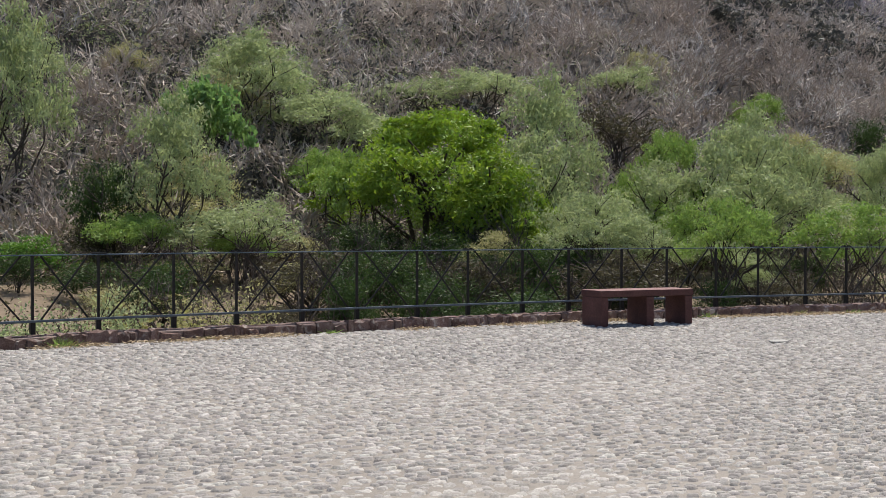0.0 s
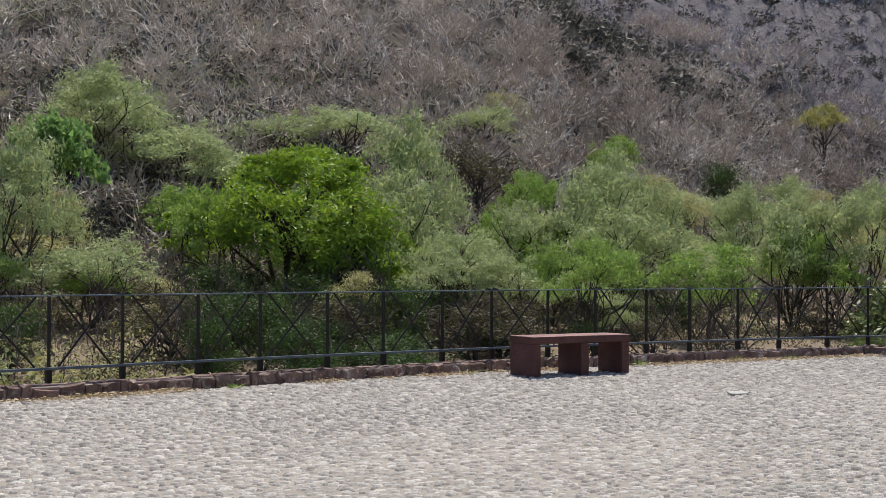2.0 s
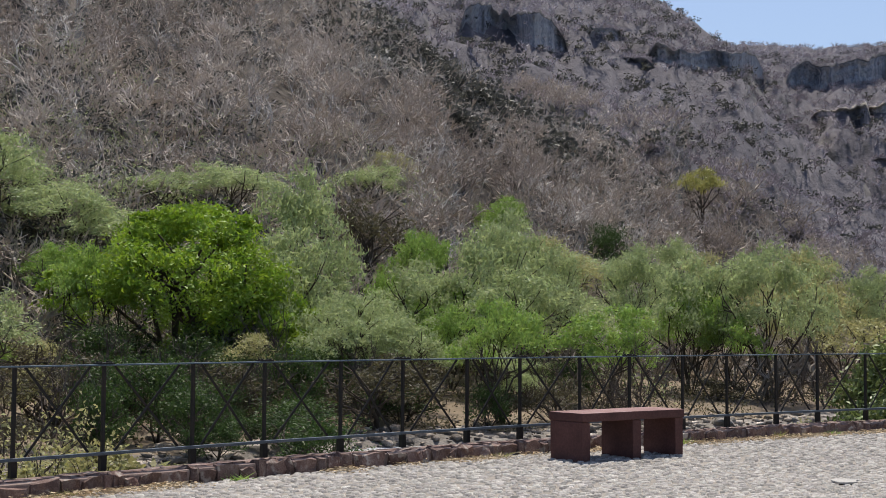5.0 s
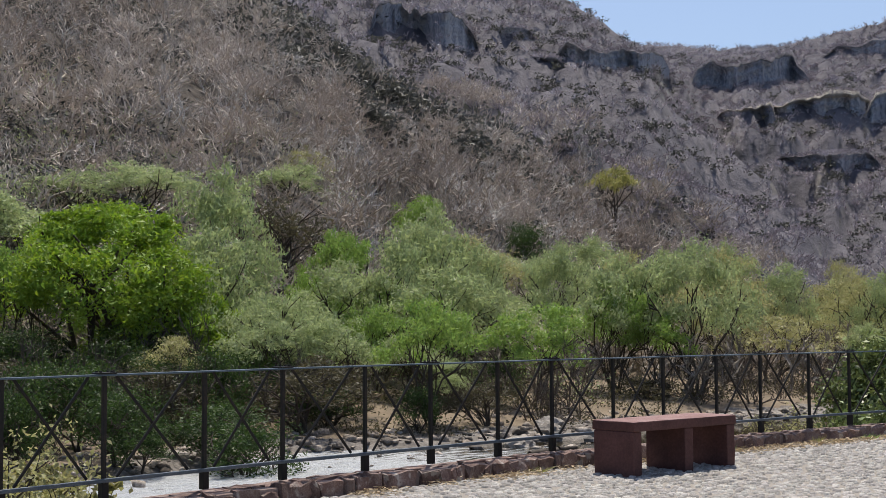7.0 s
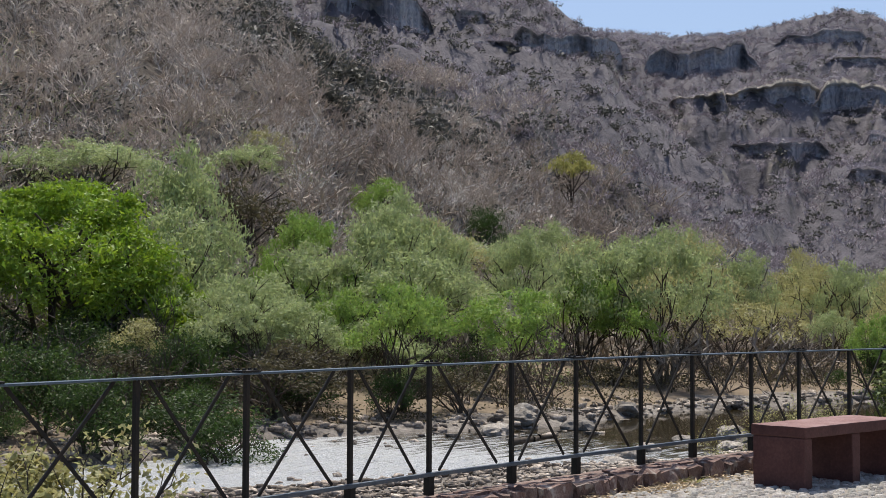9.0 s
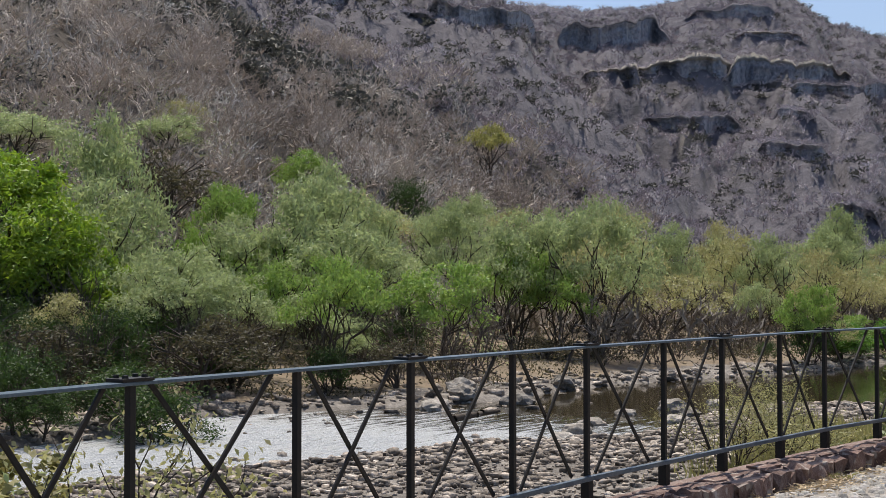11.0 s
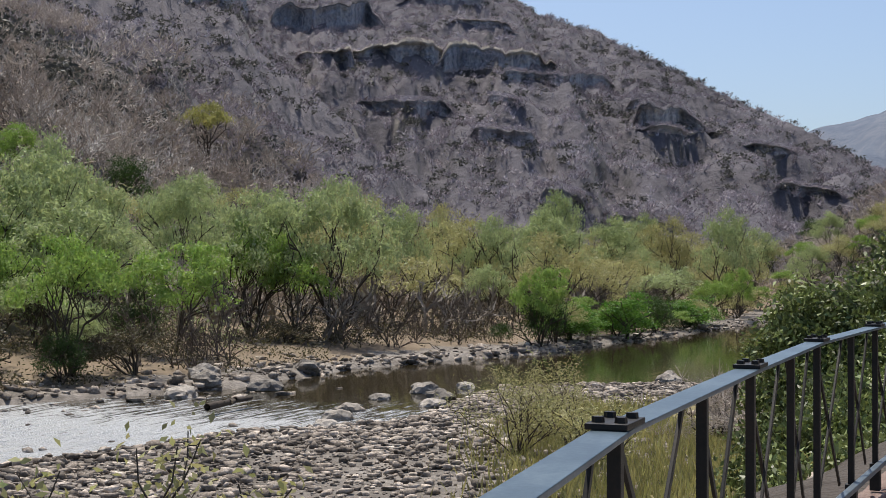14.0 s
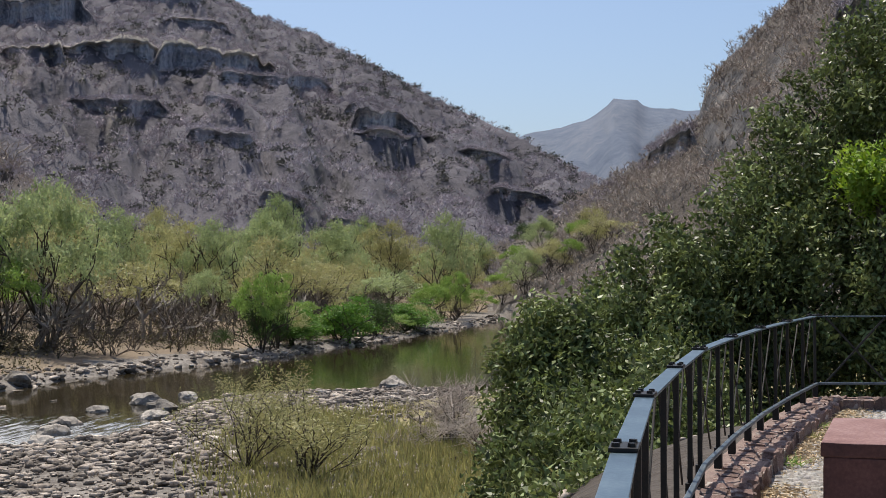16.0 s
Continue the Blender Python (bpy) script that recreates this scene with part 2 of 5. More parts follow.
def water_material():
    """Brown green river water with small ripples; broken white water where the bed drops."""
    m = bpy.data.materials.new("river water")
    m.use_nodes = True
    nt = m.node_tree
    N, L = nt.nodes.new, nt.links.new
    b = nt.nodes["Principled BSDF"]
    geo = N("ShaderNodeNewGeometry")
    sep = N("ShaderNodeSeparateXYZ")
    L(geo.outputs["Position"], sep.inputs[0])
    mp = N("ShaderNodeMapping")
    mp.inputs["Rotation"].default_value = (0, 0, radians(14))
    mp.inputs["Scale"].default_value = (0.22, 1.9, 1)
    L(geo.outputs["Position"], mp.inputs[0])
    n = N("ShaderNodeTexNoise")
    n.inputs["Scale"].default_value, n.inputs["Detail"].default_value, n.inputs["Roughness"].default_value = 1.9, 8, 0.8
    L(mp.outputs[0], n.inputs["Vector"])
    zone = N("ShaderNodeMapRange")
    zone.inputs["From Min"].default_value, zone.inputs["From Max"].default_value = 56, 34
    zone.inputs["To Min"].default_value, zone.inputs["To Max"].default_value = -0.3, 0.08
    L(sep.outputs["X"], zone.inputs[0])
    add = N("ShaderNodeMath")
    L(n.outputs["Fac"], add.inputs[0])
    L(zone.outputs[0], add.inputs[1])
    foam = N("ShaderNodeMapRange")
    foam.inputs["From Min"].default_value, foam.inputs["From Max"].default_value = 0.4, 0.62
    L(add.outputs[0], foam.inputs[0])
    mx = N("ShaderNodeMix")
    mx.data_type = "RGBA"
    mx.inputs["A"].default_value = (0.032, 0.025, 0.013, 1)
    mx.inputs["B"].default_value = (0.73, 0.75, 0.765, 1)
    L(foam.outputs[0], mx.inputs["Factor"])
    L(mx.outputs["Result"], b.inputs["Base Color"])
    ro = N("ShaderNodeMapRange")
    ro.inputs["To Min"].default_value, ro.inputs["To Max"].default_value = 0.07, 0.7
    L(foam.outputs[0], ro.inputs[0])
    L(ro.outputs[0], b.inputs["Roughness"])
    b.inputs["IOR"].default_value = 1.33
    n2 = N("ShaderNodeTexNoise")
    n2.inputs["Scale"].default_value, n2.inputs["Detail"].default_value = 1.3, 4
    L(mp.outputs[0], n2.inputs["Vector"])
    bp = N("ShaderNodeBump")
    bp.inputs["Strength"].default_value, bp.inputs["Distance"].default_value = 0.06, 0.1
    L(n2.outputs["Fac"], bp.inputs["Height"])
    bp2 = N("ShaderNodeBump")
    bp2.inputs["Distance"].default_value = 0.5
    L(foam.outputs[0], bp2.inputs["Strength"])
    L(n.outputs["Fac"], bp2.inputs["Height"])
    L(bp.outputs[0], bp2.inputs["Normal"])
    L(bp2.outputs[0], b.inputs["Normal"])
    return m


M_HILL = hill_material("dry hillside", [(0.05, 0.041, 0.035), (0.08, 0.067, 0.057), (0.125, 0.106, 0.09)], (0.2, 0.175, 0.15))
# same hillside farther off, its colour shifted towards blue for haze
M_HILLHAZE = hill_material("haze tinted far hillside", [(0.0624, 0.058, 0.0657), (0.101, 0.0935, 0.106), (0.156, 0.145, 0.161)], (0.156, 0.142, 0.153))
M_FAR, M_WATER = haze_mountain_material(), water_material()


# ---- mesh helpers ----
def mesh_of(name, verts, faces, mats, index=None, smooth=False):
    """A mesh from arrays; all faces have the same number of corners."""
    v, f = np.asarray(verts, np.float32), np.asarray(faces, np.int32)
    me = bpy.data.meshes.new(name)
    k = f.shape[1]
    me.vertices.add(len(v))
    me.vertices.foreach_set("co", v.ravel())
    me.loops.add(f.size)
    me.loops.foreach_set("vertex_index", f.ravel())
    me.polygons.add(len(f))
    me.polygons.foreach_set("loop_start", np.arange(0, f.size, k, dtype=np.int32))
    me.polygons.foreach_set("loop_total", np.full(len(f), k, np.int32))
    for m in mats if isinstance(mats, (list, tuple)) else [mats]:
        me.materials.append(m)
    if index is not None:
        me.polygons.foreach_set("material_index", np.asarray(index, np.int32))
    if smooth:
        me.polygons.foreach_set("use_smooth", np.ones(len(f), bool))
    me.update(calc_edges=True)
    return me


def part(name, me, parent, label="", at=None):
    """Links a mesh, or a bmesh's mesh, as one object under a thing or a part."""
    ob = new(name, me)
    ob.parent = parent
    if at is not None:
        ob.matrix_basis = at
    if label:
        tagged(ob, label)
    return ob


def thing(name, label, category, at=None, group="", kind=""):
    ob = new(name)
    if at is not None:
        ob.matrix_basis = at
    return tagged(ob, label, category, group, kind)


def box_mesh(name, size, mat, bevel=0.004, centre=(0, 0, 0), wobble=0.0, seed=0, cuts=0):
    bm = bmesh.new()
    bmesh.ops.create_cube(bm, size=1)
    bmesh.ops.scale(bm, vec=size, verts=bm.verts)
    if bevel:
        bmesh.ops.bevel(bm, geom=bm.edges[:], offset=bevel, segments=2, affect="EDGES", profile=0.6)
    if cuts:
        bmesh.ops.subdivide_edges(bm, edges=[e for e in bm.edges if e.calc_length() > 0.1], cuts=cuts, use_grid_fill=True)
    for v in bm.verts:
        if wobble:
            v.co += Vector(noise.noise_vector(v.co * 9 + Vector((seed, 0, 0)))) * wobble
        v.co += Vector(centre)
    me = bpy.data.meshes.new(name)
    bm.to_mesh(me)
    bm.free()
    me.materials.append(mat)
    return me


def beam(p, q, wide, deep, up=Vector((0, 0, 1))):
    """The pose that carries a bar lying along local x from p to q, and its length."""
    p, q = Vector(p), Vector(q)
    x = (q - p).normalized()
    y = up.cross(x).normalized()
    z = x.cross(y)
    return Matrix.Translation((p + q) / 2) @ Matrix((x, y, z)).transposed().to_4x4(), (q - p).length


def prisms(segs, n=3):
    """Tapered prisms along segments (p0, p1, r0, r1): vertices and quads."""
    s = np.asarray(segs, float)
    p0, p1, r0, r1 = s[:, 0:3], s[:, 3:6], s[:, 6], s[:, 7]
    d = p1 - p0
    d /= np.linalg.norm(d, axis=1, keepdims=True) + 1e-9
    ref = np.where(np.abs(d[:, 2:3]) > 0.9, np.array([[1.0, 0, 0]]), np.array([[0, 0, 1.0]]))
    u = np.cross(d, ref)
    u /= np.linalg.norm(u, axis=1, keepdims=True) + 1e-9
    w = np.cross(d, u)
    rings = []
    for p, r in ((p0, r0), (p1, r1)):
        for k in range(n):
            c, sn = math.cos(2 * math.pi * k / n), math.sin(2 * math.pi * k / n)
            rings.append(p + (u * c + w * sn) * r[:, None])
    v = np.stack(rings, 1).reshape(-1, 3)
    base = np.arange(len(s))[:, None] * 2 * n
    f = np.concatenate([base + np.array([[k, (k + 1) % n, n + (k + 1) % n, n + k]]) for k in range(n)], 0)
    return v, f


def leaves(points, length, width, rng, droop=0.0, flat=0.0):
    """Rhombic leaves, each folded a little along its midrib, at the points: vertices and quads."""
    n = len(points)
    u = rng.normal(size=(n, 3))
    u[:, 2] = u[:, 2] * (1 - flat) - droop
    u /= np.linalg.norm(u, axis=1, keepdims=True)
    w = np.cross(u, rng.normal(size=(n, 3)))
    w /= np.linalg.norm(w, axis=1, keepdims=True) + 1e-9
    k = np.cross(u, w)
    s = rng.uniform(0.7, 1.3, (n, 1))
    l, b = u * length * s / 2, w * width * s / 2
    fold = k * width * 0.25 * s
    v = np.stack([points - l, points + b + fold, points + l, points - b + fold], 1).reshape(-1, 3)
    return v, np.arange(4 * n).reshape(-1, 4)


def small_leaves(points, length, width, rng, droop=0.0):
    """Small pointed leaflets for trees far off: vertices and triangles."""
    n = len(points)
    u = rng.normal(size=(n, 3)) - np.array([0, 0, droop])
    u /= np.linalg.norm(u, axis=1, keepdims=True)
    w = np.cross(u, rng.normal(size=(n, 3)))
    w /= np.linalg.norm(w, axis=1, keepdims=True) + 1e-9
    s = rng.uniform(0.6, 1.4, (n, 1))
    l, b = u * length * s / 2, w * width * s / 2
    v = np.stack([points - l, points + l * 0.4 + b, points + l - b * 0.5], 1).reshape(-1, 3)
    return v, np.arange(3 * n).reshape(-1, 3)


def twigs_of(p0, p1, r0, rng):
    """Thin tapering twigs, one sliver each: vertices and triangles."""
    d = p1 - p0
    w = np.cross(d, rng.normal(size=d.shape))
    w /= np.linalg.norm(w, axis=1, keepdims=True) + 1e-9
    w = w * np.asarray(r0)[:, None]
    v = np.stack([p0 - w, p0 + w, p1], 1).reshape(-1, 3)
    return v, np.arange(3 * len(p0)).reshape(-1, 3)


def halved(v, q):
    """Quads as triangles."""
    return v, np.concatenate([q[:, [0, 1, 2]], q[:, [0, 2, 3]]])


def grow(rng, start, heading, length, radius, levels, kids, spread, shrink=0.68, up=0.15, out=None):
    """A branching skeleton of segments (p0, p1, r0, r1, level)."""
    out = [] if out is None else out
    h = np.asarray(heading, float)
    h = h / np.linalg.norm(h)
    mid = start + h * length * 0.5
    h2 = h + rng.normal(size=3) * 0.22 + np.array([0, 0, up])
    h2 /= np.linalg.norm(h2)
    end = mid + h2 * length * 0.5
    out.append((*start, *mid, radius, radius * 0.85, levels))
    out.append((*mid, *end, radius * 0.85, radius * 0.68, levels))
    if levels > 0:
        for i in range(kids):
            side = rng.normal(size=3)
            side -= h2 * side.dot(h2)
            side /= np.linalg.norm(side) + 1e-9
            hk = h2 * (1 - spread) + side * spread + np.array([0, 0, up])
            at = end if i < kids - 1 or levels < 2 else mid
            grow(rng, at, hk, length * shrink * rng.uniform(0.75, 1.2), radius * 0.62, levels - 1, kids, spread, shrink, up, out)
    return out


def clones(v, f, places, sizes, turns, tilt=None):
    """Many copies of one shape in one set of arrays: turned about z, scaled and set down."""
    n, k = len(places), len(v)
    c, s = np.cos(turns)[:, None], np.sin(turns)[:, None]
    sz = np.asarray(sizes, float)
    if sz.ndim == 1:
        sz = np.stack([sz, sz, sz], 1)
    x = (v[None, :, 0] * c - v[None, :, 1] * s) * sz[:, 0:1] + places[:, 0:1]
    y = (v[None, :, 0] * s + v[None, :, 1] * c) * sz[:, 1:2] + places[:, 1:2]
    z = v[None, :, 2] * sz[:, 2:3] + places[:, 2:3]
    return np.stack([x, y, z], 2).reshape(-1, 3), (f[None] + np.arange(n)[:, None, None] * k).reshape(-1, f.shape[1])


def joined(sets):
    """Several (vertices, faces) as one."""
    vs, fs, at = [], [], 0
    for v, f in sets:
        vs.append(v)
        fs.append(f + at)
        at += len(v)
    return np.concatenate(vs), np.concatenate(fs)


def lattice(ix, iy, seed):
    h = (ix * 374761393 + iy * 668265263 + seed * 974634721) & 0xFFFFFFFF
    h = ((h ^ (h >> 13)) * 1274126177) & 0xFFFFFFFF
    return ((h ^ (h >> 16)) & 0xFFFF) / 65535.0


def value_noise(x, y, seed=0):
    x, y = np.asarray(x, float), np.asarray(y, float)
    ix, iy = np.floor(x).astype(np.int64), np.floor(y).astype(np.int64)
    fx, fy = x - ix, y - iy
    fx, fy = fx * fx * (3 - 2 * fx), fy * fy * (3 - 2 * fy)
    a, b = lattice(ix, iy, seed), lattice(ix + 1, iy, seed)
    c, d = lattice(ix, iy + 1, seed), lattice(ix + 1, iy + 1, seed)
    return (a + (b - a) * fx) * (1 - fy) + (c + (d - c) * fx) * fy


def fbm(x, y, seed=0, octaves=4):
    t, amp, tot = 0, 1.0, 0
    for o in range(octaves):
        t = t + amp * (value_noise(x * 2 ** o, y * 2 ** o, seed + o) - 0.5)
        tot += amp
        amp *= 0.52
    return t / tot * 2


def smooth(a, b, x):
    t = np.clip((x - a) / (b - a), 0, 1)
    return t * t * (3 - 2 * t)


# ---- the lie of the land ----
CX, CY = -8.5, -5.0
WATER = -4.6
PLATES = [(-7.5, 4.55), (-7.2, 2.95), (-6.9, 1.33), (-6.58, -0.17), (-4.97, 0.0), (-3.28, 0.05), (-1.63, 0.075), (0.0, 0.0), (1.6, -0.1), (3.21, -0.31),
          (4.78, -0.56), (6.35, -0.86), (8.0, -1.22), (8.35, -2.85), (8.7, -4.5), (9.05, -6.15), (9.4, -7.8)]
EDGE_X = np.array([-40, -7.5] + [p[0] for p in PLATES[3:13]])
EDGE_Y = np.array([4.55, 4.55] + [p[1] for p in PLATES[3:13]])


def far_shore(x):
    return np.interp(x, [-60, 0, 12, 24, 33, 38, 42, 50, 57, 65, 74, 81, 107, 144, 200, 400],
                     [34, 33, 34.5, 37, 39.3, 40, 37.6, 34.2, 34.4, 34.4, 32.8, 30.4, 26.6, 25, 26.5, 34]) + fbm(x * 0.13, x * 0, 5) * 0.9


def near_shore(x):
    return np.interp(x, [-60, 10, 26, 30, 36, 42, 50, 55, 57.5, 60, 64, 80, 100, 170, 400],
                     [26, 28, 27.2, 25.6, 23, 21.4, 22.4, 21.6, 18.5, 15.5, 11.6, 10.5, 10.5, 12, 15]) + fbm(x * 0.15, x * 0, 9) * 0.9


HILLS = [
    # foot distance, crest distance, crest elevation, each by bearing in degrees
    dict(foot=([20, 24, 28, 35, 45, 60, 75, 90, 120], [190, 165, 140, 115, 93, 77, 68, 66, 75]),
         crest=([20, 28, 33, 35, 38, 42, 47, 55, 120], [300, 275, 258, 242, 220, 214, 230, 270, 280]),
         el=([20, 24, 28, 33, 35, 38, 41.8, 46.7, 52, 60, 120], [0.2, 1.0, 3.0, 5.2, 6.1, 7.8, 9.2, 12.7, 16.5, 19, 19]), shape=1.12, rug=0.045),
    dict(foot=([20, 26, 32, 50], [200, 180, 160, 150]), crest=([20, 26, 31, 36, 50], [270, 310, 390, 420, 430]),
         el=([20, 22.5, 26.1, 29.2, 30.6, 31.3, 31.9, 33, 35.1, 38, 42, 50], [0.4, 1.8, 4.7, 7.7, 8.9, 10.0, 11.15, 11.9, 13.3, 15, 17, 18]),
         shape=1.05, rug=0.035, bench=10.0),
    dict(foot=([0, 10, 18, 40], [290, 270, 245, 245]), crest=([0, 8, 20, 40], [420, 480, 560, 620]),
         el=([0, 4, 6, 8.6, 11.7, 14.5, 16.8, 17.3, 19.3, 20.3, 21.1, 22.4, 24.5, 27, 29.7, 30.6, 36, 40],
             [1.0, 2.6, 4.0, 5.5, 6.95, 8.3, 9.6, 9.7, 10.3, 11.1, 11.6, 11.95, 11.5, 11.1, 11.2, 11.4, 11.3, 11.0]),
         shape=1.0, rug=0.04, bench=13.0),
    dict(foot=([-30, 30], [1500, 1500]), crest=([-30, 30], [2700, 2700]),
         el=([-30, -4, 1.6, 2.7, 3.0, 3.25, 4.2, 4.45, 5.1, 6.5, 8.6, 12, 30], [6.5, 6.6, 6.65, 6.75, 6.85, 7.1, 7.15, 6.75, 6.3, 5.9, 5.5, 5.0, 4]), shape=1.0, rug=0.03),
    dict(foot=([-60, -20, 0, 6, 11], [60, 85, 120, 150, 190]), crest=([-60, -8, 0, 4, 11], [200, 230, 235, 240, 260]),
         el=([-60, -20, -8, -4, -1.6, 0.4, 1.4, 1.75, 2.2, 3.3, 4, 6, 8, 10.3, 11], [20, 18, 14.5, 12.4, 10.5, 8.75, 7.6, 6.3, 5.9, 5.1, 4.5, 3.3, 1.8, 0.6, 0]),
         shape=1.0, rug=0.03),
]


def land(x, y):
    """The height of the ground."""
    x, y = np.asarray(x, float), np.asarray(y, float)
    dx, dy = x - CX, y - CY
    d, a = np.hypot(dx, dy), np.degrees(np.arctan2(dy, dx))
    yn, yf = near_shore(x), far_shore(x)
    # the flats on either bank, and the bed between
    z = -4.25 + 0.25 * fbm(x * 0.12, y * 0.12, 3)
    z = z + smooth(yf, 64, y) * 2.6
    wet = np.minimum(smooth(yn - 1.5, yn + 1.5, y), 1 - smooth(yf - 1.2, yf + 1.2, y))
    z = z - wet * 1.3
    # the terrace on which the square lies
    edge = np.interp(x, EDGE_X, EDGE_Y)
    out = np.maximum(y - edge, (x - 8.2 - (-1.2 - y) * 0.21) * 0.97)
    z = np.where(out < 0.12, -0.008 + 0.05 * smooth(-3.2, -0.4, out), np.maximum(z, -0.15 - 6.4 * smooth(0.1, 11, out) + 0.3 * fbm(x * 0.5, y * 0.5, 8) * smooth(0.3, 2, out)))
    gully = fbm(a * 0.55, d * 0.006, 21, 3)
    rough = fbm(x * 0.035, y * 0.035, 33, 4)
    for h in HILLS:
        lo, hi = h["el"][0][0], h["el"][0][-1]
        foot, crest = np.interp(a, *h["foot"]), np.interp(a, *h["crest"])
        el = np.interp(a, *h["el"])
        far = crest > 1000
        el = el + np.where(far, 0.02, 0.10) * fbm(a * 2.2, a * 0, 44, 3)
        top = 1.4 + crest * np.tan(np.radians(el))
        t = (d - foot) / (crest - foot)
        tc = np.clip(t, 0, 1)
        s = tc ** h["shape"]
        hz = -3.2 + (top + 3.2) * s
        bend = np.sin(np.pi * tc)
        hz = hz + bend * (gully + rough * 0.8) * h["rug"] * (crest - foot)
        step = 9.0 + 3 * fbm(a * 0.3, d * 0.003, 81, 2)
        hz = hz + smooth(0.15, 0.5, tc) * (1 - smooth(0.93, 1, tc)) * (0.55 + 0.5 * fbm(a * 0.8, d * 0.01, 83, 3)) * np.where(far, 0, 1) * np.sin(hz / step * 6.283) * 1.3
        if "bench" in h:
            # broken rock benches, steep risers between gentler treads
            q = hz / h["bench"] + 0.9 * fbm(a * 0.22, d * 0.004, 85, 3)
            fr = q - np.floor(q)
            tread = 0.4 * fr + 0.6 * smooth(0.7, 0.93, fr)
            strong = np.clip(0.3 + 1.3 * fbm(a * 0.45, hz * 0.03, 87, 3), 0, 1)
            hz = hz + smooth(0.06, 0.2, tc) * (1 - smooth(0.93, 1, tc)) * strong * h["bench"] * (tread - fr)
        hz = np.where(t > 1, top - (d - crest) * 0.8, hz)
        hz = np.where((t <= 0) | (a < lo) | (a > hi), -99, hz)
        z = np.maximum(z, hz)
    return z


# ---- ground sheet and river ----
def build_ground():
    az = np.concatenate([np.arange(-16, 82, 0.24), np.arange(82, 344, 4.0)])
    r = np.concatenate([[0.0], np.linspace(1.0, 22, 50), np.linspace(22.8, 60, 45), np.geomspace(61, 380, 120), np.geomspace(383, 640, 80), np.geomspace(660, 4800, 34)])
    A, R = np.meshgrid(np.radians(az), r, indexing="ij")
    x, y = CX + R * np.cos(A), CY + R * np.sin(A)
    z = land(x, y)
    na, nr = len(az), len(r)
    i, j = np.meshgrid(np.arange(na), np.arange(nr - 1), indexing="ij")
    k = (i + 1) % na
    f = np.stack([i * nr + j, i * nr + j + 1, k * nr + j + 1, k * nr + j], -1).reshape(-1, 4)
    f = f[:, ::-1][:, [3, 0, 1, 2]]
    v = np.stack([x, y, z], -1).reshape(-1, 3)
    c = v[f].mean(1)
    d = np.hypot(c[:, 0] - CX, c[:, 1] - CY)
    jit = fbm(c[:, 0] * 0.2, c[:, 1] * 0.2, 12, 3) * 3
    yn, yf = near_shore(c[:, 0]), far_shore(c[:, 0])
    mi = np.zeros(len(f), int)
    mi[(c[:, 2] < -2.0) & (c[:, 1] < yn + 2)] = 2
    mi[(c[:, 2] < -3.4) & (c[:, 1] > np.where(c[:, 0] < 44, yn - 19, yn - 9) + jit) & (c[:, 1] < yf + 4 + jit)] = 1
    mi[(c[:, 2] < -1.0) & (c[:, 1] > yf + 4 + jit) & (c[:, 0] < 240)] = 3
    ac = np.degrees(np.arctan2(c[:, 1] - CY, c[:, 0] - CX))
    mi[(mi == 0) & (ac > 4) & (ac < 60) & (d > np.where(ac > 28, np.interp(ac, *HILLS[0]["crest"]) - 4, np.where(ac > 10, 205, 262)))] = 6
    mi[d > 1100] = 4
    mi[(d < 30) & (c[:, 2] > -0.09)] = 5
    me = mesh_of("ground", v, f, [M_HILL, M_GRAVEL, M_TURF, M_SAND, M_FAR, M_JOINT, M_HILLHAZE], mi, smooth=True)
    return tagged(new("ground", me), "dry hilly ground with soil, gravel banks and a sandy square", "ground", kind="structure")


ground = build_ground()
xs = np.linspace(-60, 330, 260)
strip = [np.stack([xs, near_shore(xs) - 3 + (far_shore(xs) - near_shore(xs) + 6) * t, np.full(len(xs), WATER)], 1) for t in np.linspace(0, 1, 24)]
wv = np.concatenate(strip)
fall = smooth(54, 22, wv[:, 0])
wv[:, 2] += fall * (0.24 * fbm(wv[:, 0] * 0.5, wv[:, 1] * 0.9, 90, 3))
wf = np.array([[j * 260 + i, j * 260 + i + 1, (j + 1) * 260 + i + 1, (j + 1) * 260 + i] for j in range(23) for i in range(259)])
tagged(new("water", mesh_of("water", wv, wf, M_WATER, smooth=True)), "brown green river with white rapids over stones", "river", kind="structure")


# ---- rock cliffs on the mountainsides ----
# basalt colours raised and blued to hold the distance haze
M_CLIFF = material("streaked basalt lifted for haze", [(0.09, 0.097, 0.12), (0.22, 0.226, 0.255), (0.4, 0.395, 0.4), (0.52, 0.5, 0.49)], 0.3, 1.1, 0.95, 0.8, vary=0, bump_dist=0.6,
                   stain=((0.47, 0.44, 0.41), 0.5, 0.6))
for node in [n for n in M_CLIFF.node_tree.nodes if n.type == "TEX_NOISE" and n.inputs["Scale"].default_value < 0.6]:
    # streaks that run down the face
    run = M_CLIFF.node_tree.nodes.new("ShaderNodeMapping")
    run.inputs["Scale"].default_value = (1, 1, 0.16)
    M_CLIFF.node_tree.links.new(node.inputs["Vector"].links[0].from_socket, run.inputs[0])
    M_CLIFF.node_tree.links.new(run.outputs[0], node.inputs["Vector"])
# sunlight on the rounded cliff tops, painted as a paler rock
M_BROW_LIT = material("rock brow paled as sunlit", [(0.18, 0.165, 0.14), (0.3, 0.272, 0.23), (0.44, 0.4, 0.34)], 0.15, 0.9, 0.95, 0.8, vary=0, bump_dist=0.6)


LEDGES = []


